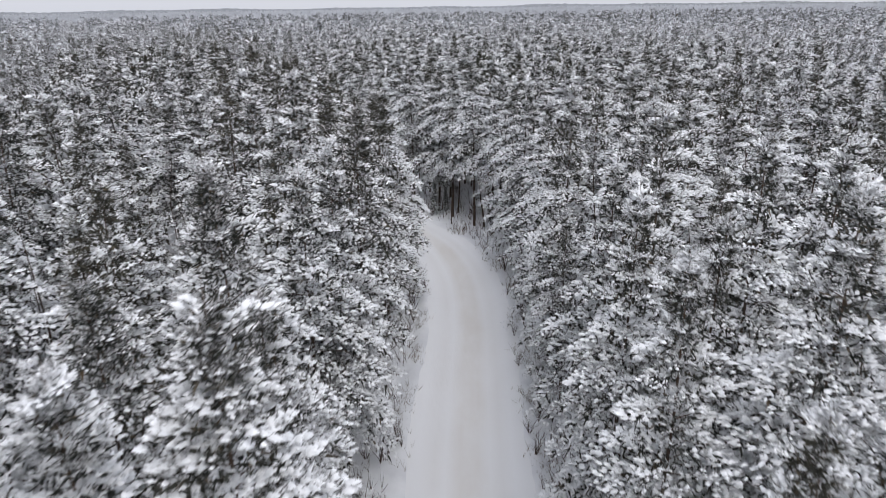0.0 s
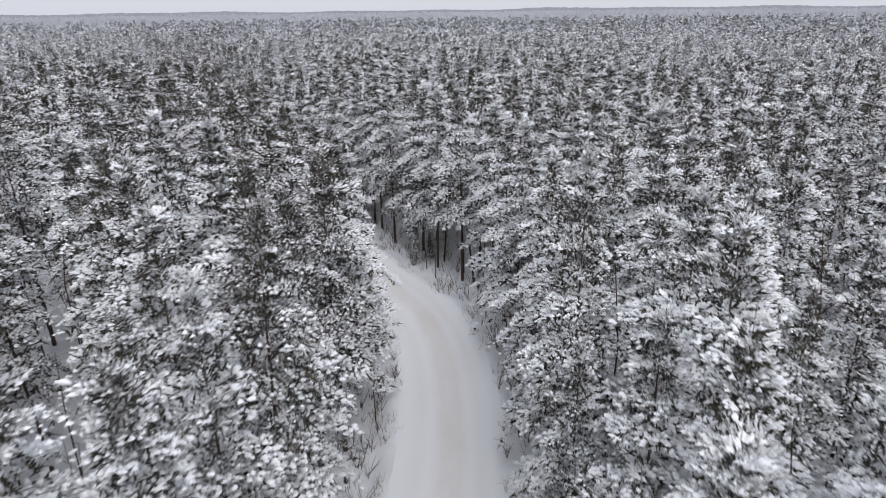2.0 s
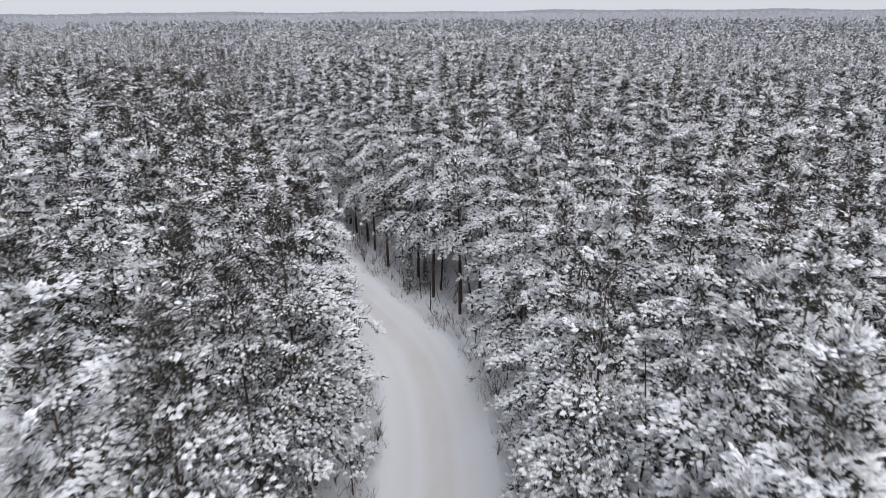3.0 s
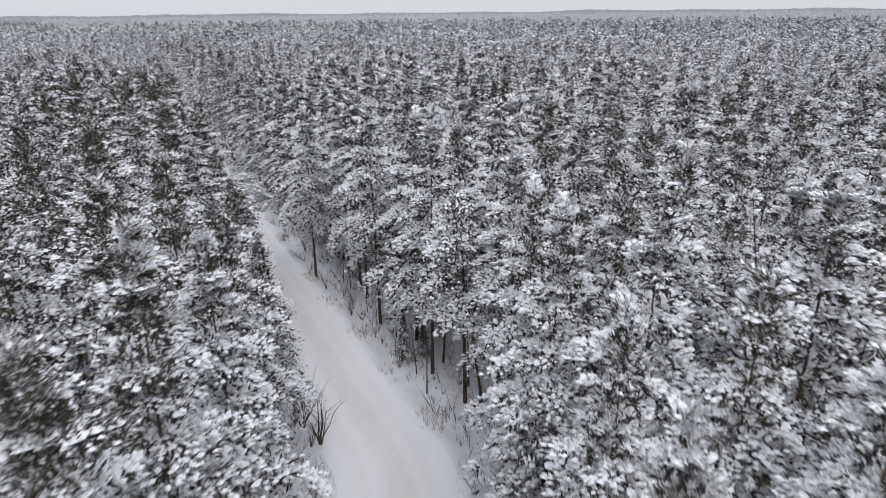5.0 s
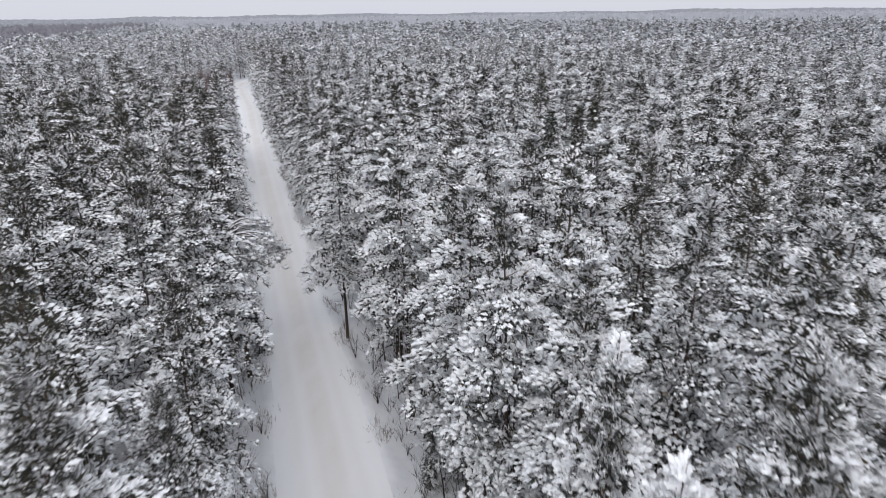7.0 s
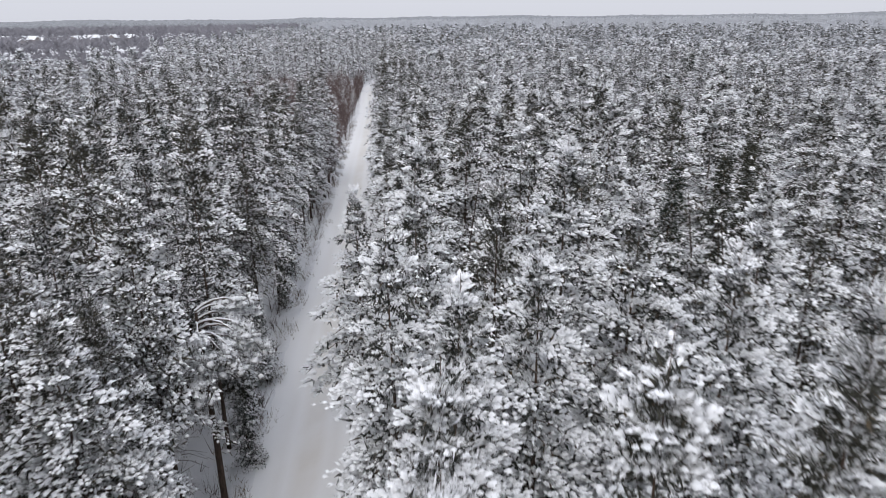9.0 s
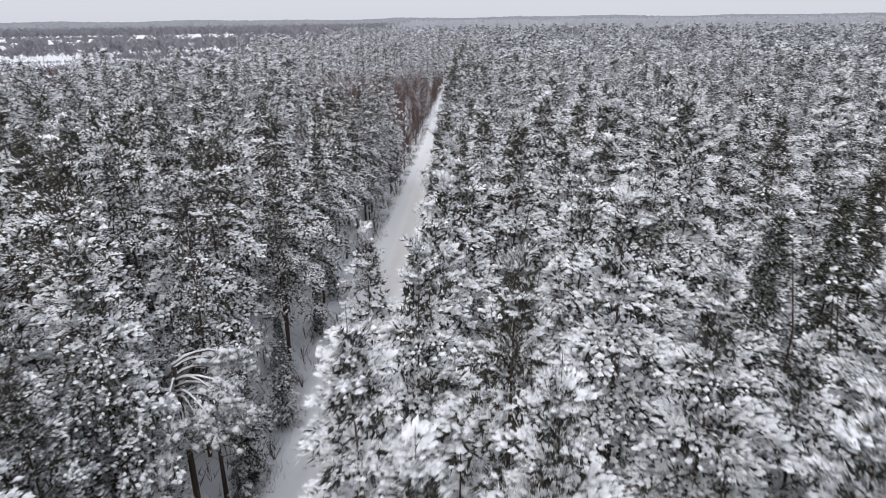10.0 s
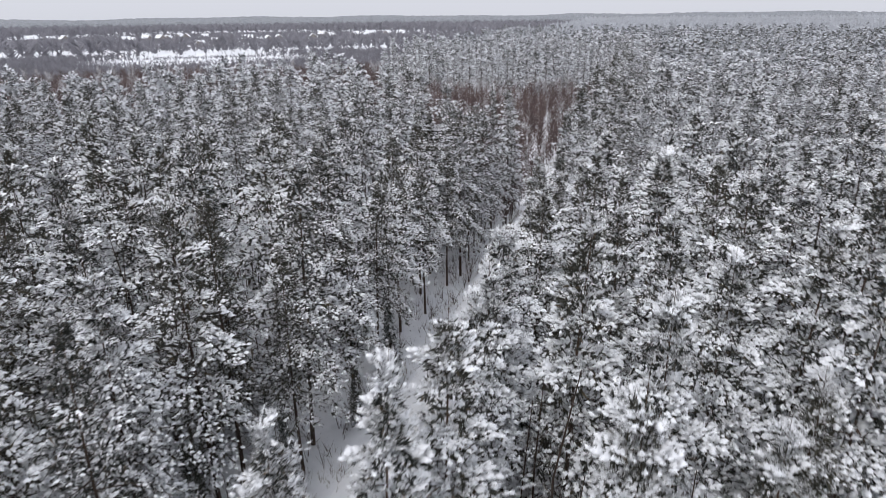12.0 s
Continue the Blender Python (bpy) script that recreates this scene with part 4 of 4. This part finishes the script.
def beside(run, off):
    """A place on the plan, so far along the road and so far to its right."""
    k = min(int((80 + run) / 0.5), len(LINE) - 3)
    w = unit(LINE[k + 2] - LINE[k])
    return LINE[k][0] + w[1] * off, LINE[k][1] - w[0] * off


shrubs = [bare_shrub(700 + k, 2.0, 6) for k in range(4)]
saplings = [sapling(720 + k, 3.6) for k in range(4)]
big_shrub = [bare_shrub(710, 4.2, 9)]
plant(big_shrub, -5.4, 66.6, 4.2, 4.2)
plant(big_shrub, -6.9, 68.2, 3.6, 4.2)
for x, y, h in ((5.9, 58.4, 1.9), (5.4, 71.0, 1.7), (-7.0, 84.6, 1.6), (-10.6, 90.4, 1.8), (-4.0, 38.0, 1.6), (-3.9, 29.5, 1.8), (6.0, 34.0, 1.5)):
    plant(shrubs, x, y, h, 2.0)
vr = random.Random(31)
for k in range(70):
    x, y = beside(vr.uniform(24, 190), vr.choice([-1, -1, 1]) * vr.uniform(3.5, 4.8))
    plant(shrubs, x, y, vr.uniform(0.9, 2.0), 2.0)
for k in range(44):
    x, y = beside(vr.uniform(40, 150), vr.uniform(4.6, 8.0) * (1 if vr.random() < 0.72 else -1))
    plant(saplings, x, y, vr.uniform(1.8, 5.2), 3.6)


def dry_grass():
    """Stalks and wisps that stand out of the snow along both edges of the road."""
    r = np.random.default_rng(41)
    run = r.uniform(10, 230, 9000)
    off = np.where(r.random(len(run)) < 0.56, 1, -1) * (3.35 + np.abs(r.normal(0, 0.9, len(run))))
    k = np.clip(((80 + run) / 0.5).astype(int), 0, len(LINE) - 3)
    w = unit(LINE[k + 2] - LINE[k])
    off = off * broad(LINE[k][:, 1])
    clump = r.normal(0, 0.25, (len(run), 2))
    x, y = LINE[k][:, 0] + w[:, 1] * off + clump[:, 0], LINE[k][:, 1] - w[:, 0] * off + clump[:, 1]
    keep = np.sin(x * 0.9 + 2 * np.sin(y * 0.5)) + np.sin(y * 1.1) + r.normal(0, 0.5, len(x)) > 0.2
    root = np.column_stack([x, y, np.full(len(x), -0.05)])[keep]
    up = unit(np.column_stack([r.normal(0, 0.25, (len(root), 2)), np.ones(len(root))]))
    v, t = blades(r, root, up, 4, r.uniform(0.35, 0.95, len(root)), np.full(len(root), 0.022), 0.25)
    tagged(new("dry_grass", mesh_of("dry_grass", v, t, [STRAW])), "dry brown grass and weed stalks along the snowy road", "grass", kind="stuff")


dry_grass()


def undergrowth():
    """Twigs, seedlings and stalks that stick out of the snow under the pines near the road."""
    r = np.random.default_rng(43)
    run = r.uniform(20, 160, 5200)
    off = np.where(r.random(len(run)) < 0.55, 1, -1) * (4.6 + r.uniform(0, 1, len(run)) ** 1.4 * 19)
    k = np.clip(((80 + run) / 0.5).astype(int), 0, len(LINE) - 3)
    w = unit(LINE[k + 2] - LINE[k])
    x, y = LINE[k][:, 0] + w[:, 1] * off, LINE[k][:, 1] - w[:, 0] * off
    ok = np.abs(across(x, y)) > 4.0
    root = np.column_stack([x, y, relief(x, y) - 0.08])[ok]
    tall = r.uniform(0.3, 1.0, len(root)) ** 2 * 2.2 + 0.15
    up = unit(np.column_stack([r.normal(0, 0.2, (len(root), 2)), np.ones(len(root))]))
    v, t = blades(r, root, up, 5, tall, 0.02 + 0.012 * tall, 0.3)
    tagged(new("undergrowth", mesh_of("undergrowth", v, t, [TWIG])), "brown twigs and seedlings in the snow under the pines", "undergrowth", kind="stuff")


def thin_poles():
    """Slender suppressed pines, all stem and dead twigs, between the grown ones."""
    r = np.random.default_rng(44)
    spots = []
    for x, y in zip(r.uniform(-62, 34, 6000), r.uniform(14, 140, 6000)):
        if len(spots) < 380 and not near_taken(x, y, 1.25):
            spots.append((x, y))
    q = np.array(spots)
    d = across(q[:, 0], q[:, 1])
    ok = (np.abs(d) > 6.2) & (np.abs(d) < 34) & (wood_kind(q[:, 0], q[:, 1]) == 1)
    q = np.column_stack([q[ok], r.uniform(0.8, 1.15, ok.sum())])
    forms = []
    for k in range(5):
        path = np.array([(0, 0, -0.3), (r.normal(0, 0.1), r.normal(0, 0.1), 5), (r.normal(0, 0.25), r.normal(0, 0.25), 10), (r.normal(0, 0.4), r.normal(0, 0.4), 14)])
        twigs = []
        for j in range(12):
            z, a, l = r.uniform(2, 12), r.uniform(0, 6.28), r.uniform(0.4, 1.3)
            e = np.array([np.interp(z, path[:, 2], path[:, c]) for c in range(3)])
            twigs.append(tube(np.array([e, e + [math.cos(a) * l, math.sin(a) * l, r.uniform(-0.2, 0.3)]]), [0.018, 0.005], 3))
        forms.append([tube(path, [0.065, 0.055, 0.04, 0.015], 5), joined(twigs)])
    scatter("pole_wood", forms, q, [BARK, BARK], "slender dark pine stems between the grown trees", "forest", r)


undergrowth()
thin_poles()


def leaning_tree(x, y, h, lean, turn):
    thing = tagged(new("dead_tree"), "dead leaning trunk with broken branch stubs", "dead tree", "dead trees")
    r = np.random.default_rng(int(h * 10))
    s = np.linspace(0, 1, 6)
    p = np.column_stack([lean * h * s**1.2, r.normal(0, 0.04, 6), h * s - 0.2])
    part("trunk", mesh_of("trunk", *tube(p, 0.009 * h * (1.15 - s) + 0.02, 7), [BARK], None, True), thing)
    for q in range(14):
        f, b, m = r.uniform(0.25, 0.95), r.uniform(0, 6.283), r.uniform(0.3, 1.0)
        e = np.array([np.interp(f, s, p[:, c]) for c in range(3)])
        part("branch", mesh_of("branch", *tube(np.array([e, e + [math.cos(b) * m, math.sin(b) * m, m * 0.2]]), [0.022, 0.006], 4), [BARK], None, True), thing)
    part("snow", mesh_of("snow", *tube(p + [0.0, 0, 0.05], 0.006 * h * (1.1 - s) + 0.012, 5), [SNOW], None, True), thing, "thin snow along the trunk")
    thing.matrix_basis = pose(x, y, 0, 0, 0, turn)


leaning_tree(4.6, 71.0, 9.5, 0.16, 150)
leaning_tree(1.6, 77.0, 8.0, 0.10, 60)
leaning_tree(-26.5, 92.8, 10.0, 0.10, 20)
leaning_tree(-33.4, 96.4, 11.0, 0.14, 200)


# ---- the village beyond the field ----
PLASTER = bark_material("weathered_house_wall", (0.16, 0.14, 0.13), (0.34, 0.31, 0.29), 0.5)


def house(seed, long, deep, eaves, ridge):
    """A small gabled house with snow on both roof slopes and a chimney."""
    thing = tagged(new("house"), "small village house with a snow-covered gable roof", "house", "village houses")
    a, b = long / 2, deep / 2
    v = [(-a, -b, 0), (a, -b, 0), (a, b, 0), (-a, b, 0), (-a, -b, eaves), (a, -b, eaves), (a, b, eaves), (-a, b, eaves), (-a, 0, ridge - 0.1), (a, 0, ridge - 0.1)]
    t = [(0, 1, 5), (0, 5, 4), (2, 3, 7), (2, 7, 6), (1, 2, 6), (1, 6, 5), (5, 6, 9), (3, 0, 4), (3, 4, 7), (4, 8, 7)]
    wall = part("wall", mesh_of("wall", v, t, [PLASTER]), thing)
    for sgn in (-1, 1):
        o, q = b + 0.6, eaves - 0.35
        w = [(-a - 0.5, sgn * o, q), (a + 0.5, sgn * o, q), (a + 0.5, 0, ridge), (-a - 0.5, 0, ridge)]
        w += [(x, y, z + 0.35) for x, y, z in w]
        f = [(4, 5, 6), (4, 6, 7), (0, 2, 1), (0, 3, 2), (0, 1, 5), (0, 5, 4), (1, 2, 6), (1, 6, 5), (2, 3, 7), (2, 7, 6), (3, 0, 4), (3, 4, 7)]
        roof = part("roof", mesh_of("roof", w, f, [GROUND_SNOW]), thing, "roof slope under thick snow")
    for k, x in enumerate((-a * 0.5, a * 0.4)):
        w = [(x - 0.6, -b - 0.04, 1.0), (x + 0.6, -b - 0.04, 1.0), (x + 0.6, -b - 0.04, 2.3), (x - 0.6, -b - 0.04, 2.3)]
        w += [(p, q + 0.03, r) for p, q, r in w]
        part("window", mesh_of("window", w, [(0, 1, 2), (0, 2, 3), (4, 6, 5), (4, 7, 6), (0, 4, 5), (0, 5, 1), (2, 6, 7), (2, 7, 3), (1, 5, 6), (1, 6, 2), (0, 3, 7), (0, 7, 4)], [BARK]), wall, "dark window")
    w, f = tube(np.array([(a * 0.3, 0.6, eaves), (a * 0.3, 0.6, ridge + 0.9), (a * 0.3, 0.6, ridge + 0.91)]), [0.45, 0.45, 0.01], 4)
    part("chimney", mesh_of("chimney", w, f, [PLASTER]), roof)
    return thing


houses = [house(1, 9, 7, 3.6, 7.0), house(2, 8, 6.5, 3.2, 6.4), house(3, 11, 8, 4.6, 8.2)]
hr = random.Random(17)
for x0, y0, x1, y1, number in ((-790, 330, -835, 455, 10), (-740, 560, -700, 660, 10), (-640, 360, -700, 520, 7), (-900, 260, -860, 330, 4)):
    for k in range(number):
        f = (k + hr.uniform(0.1, 0.9)) / number
        x, y = x0 + (x1 - x0) * f + hr.uniform(-28, 28), y0 + (y1 - y0) * f + hr.uniform(-10, 10)
        ob = hr.choice(houses)
        m = pose(x, y, -0.25, 0, 0, hr.uniform(0, 360))
        if ob.name not in used:
            used.add(ob.name)
            ob.matrix_basis = m
        else:
            copy_thing(ob, m)
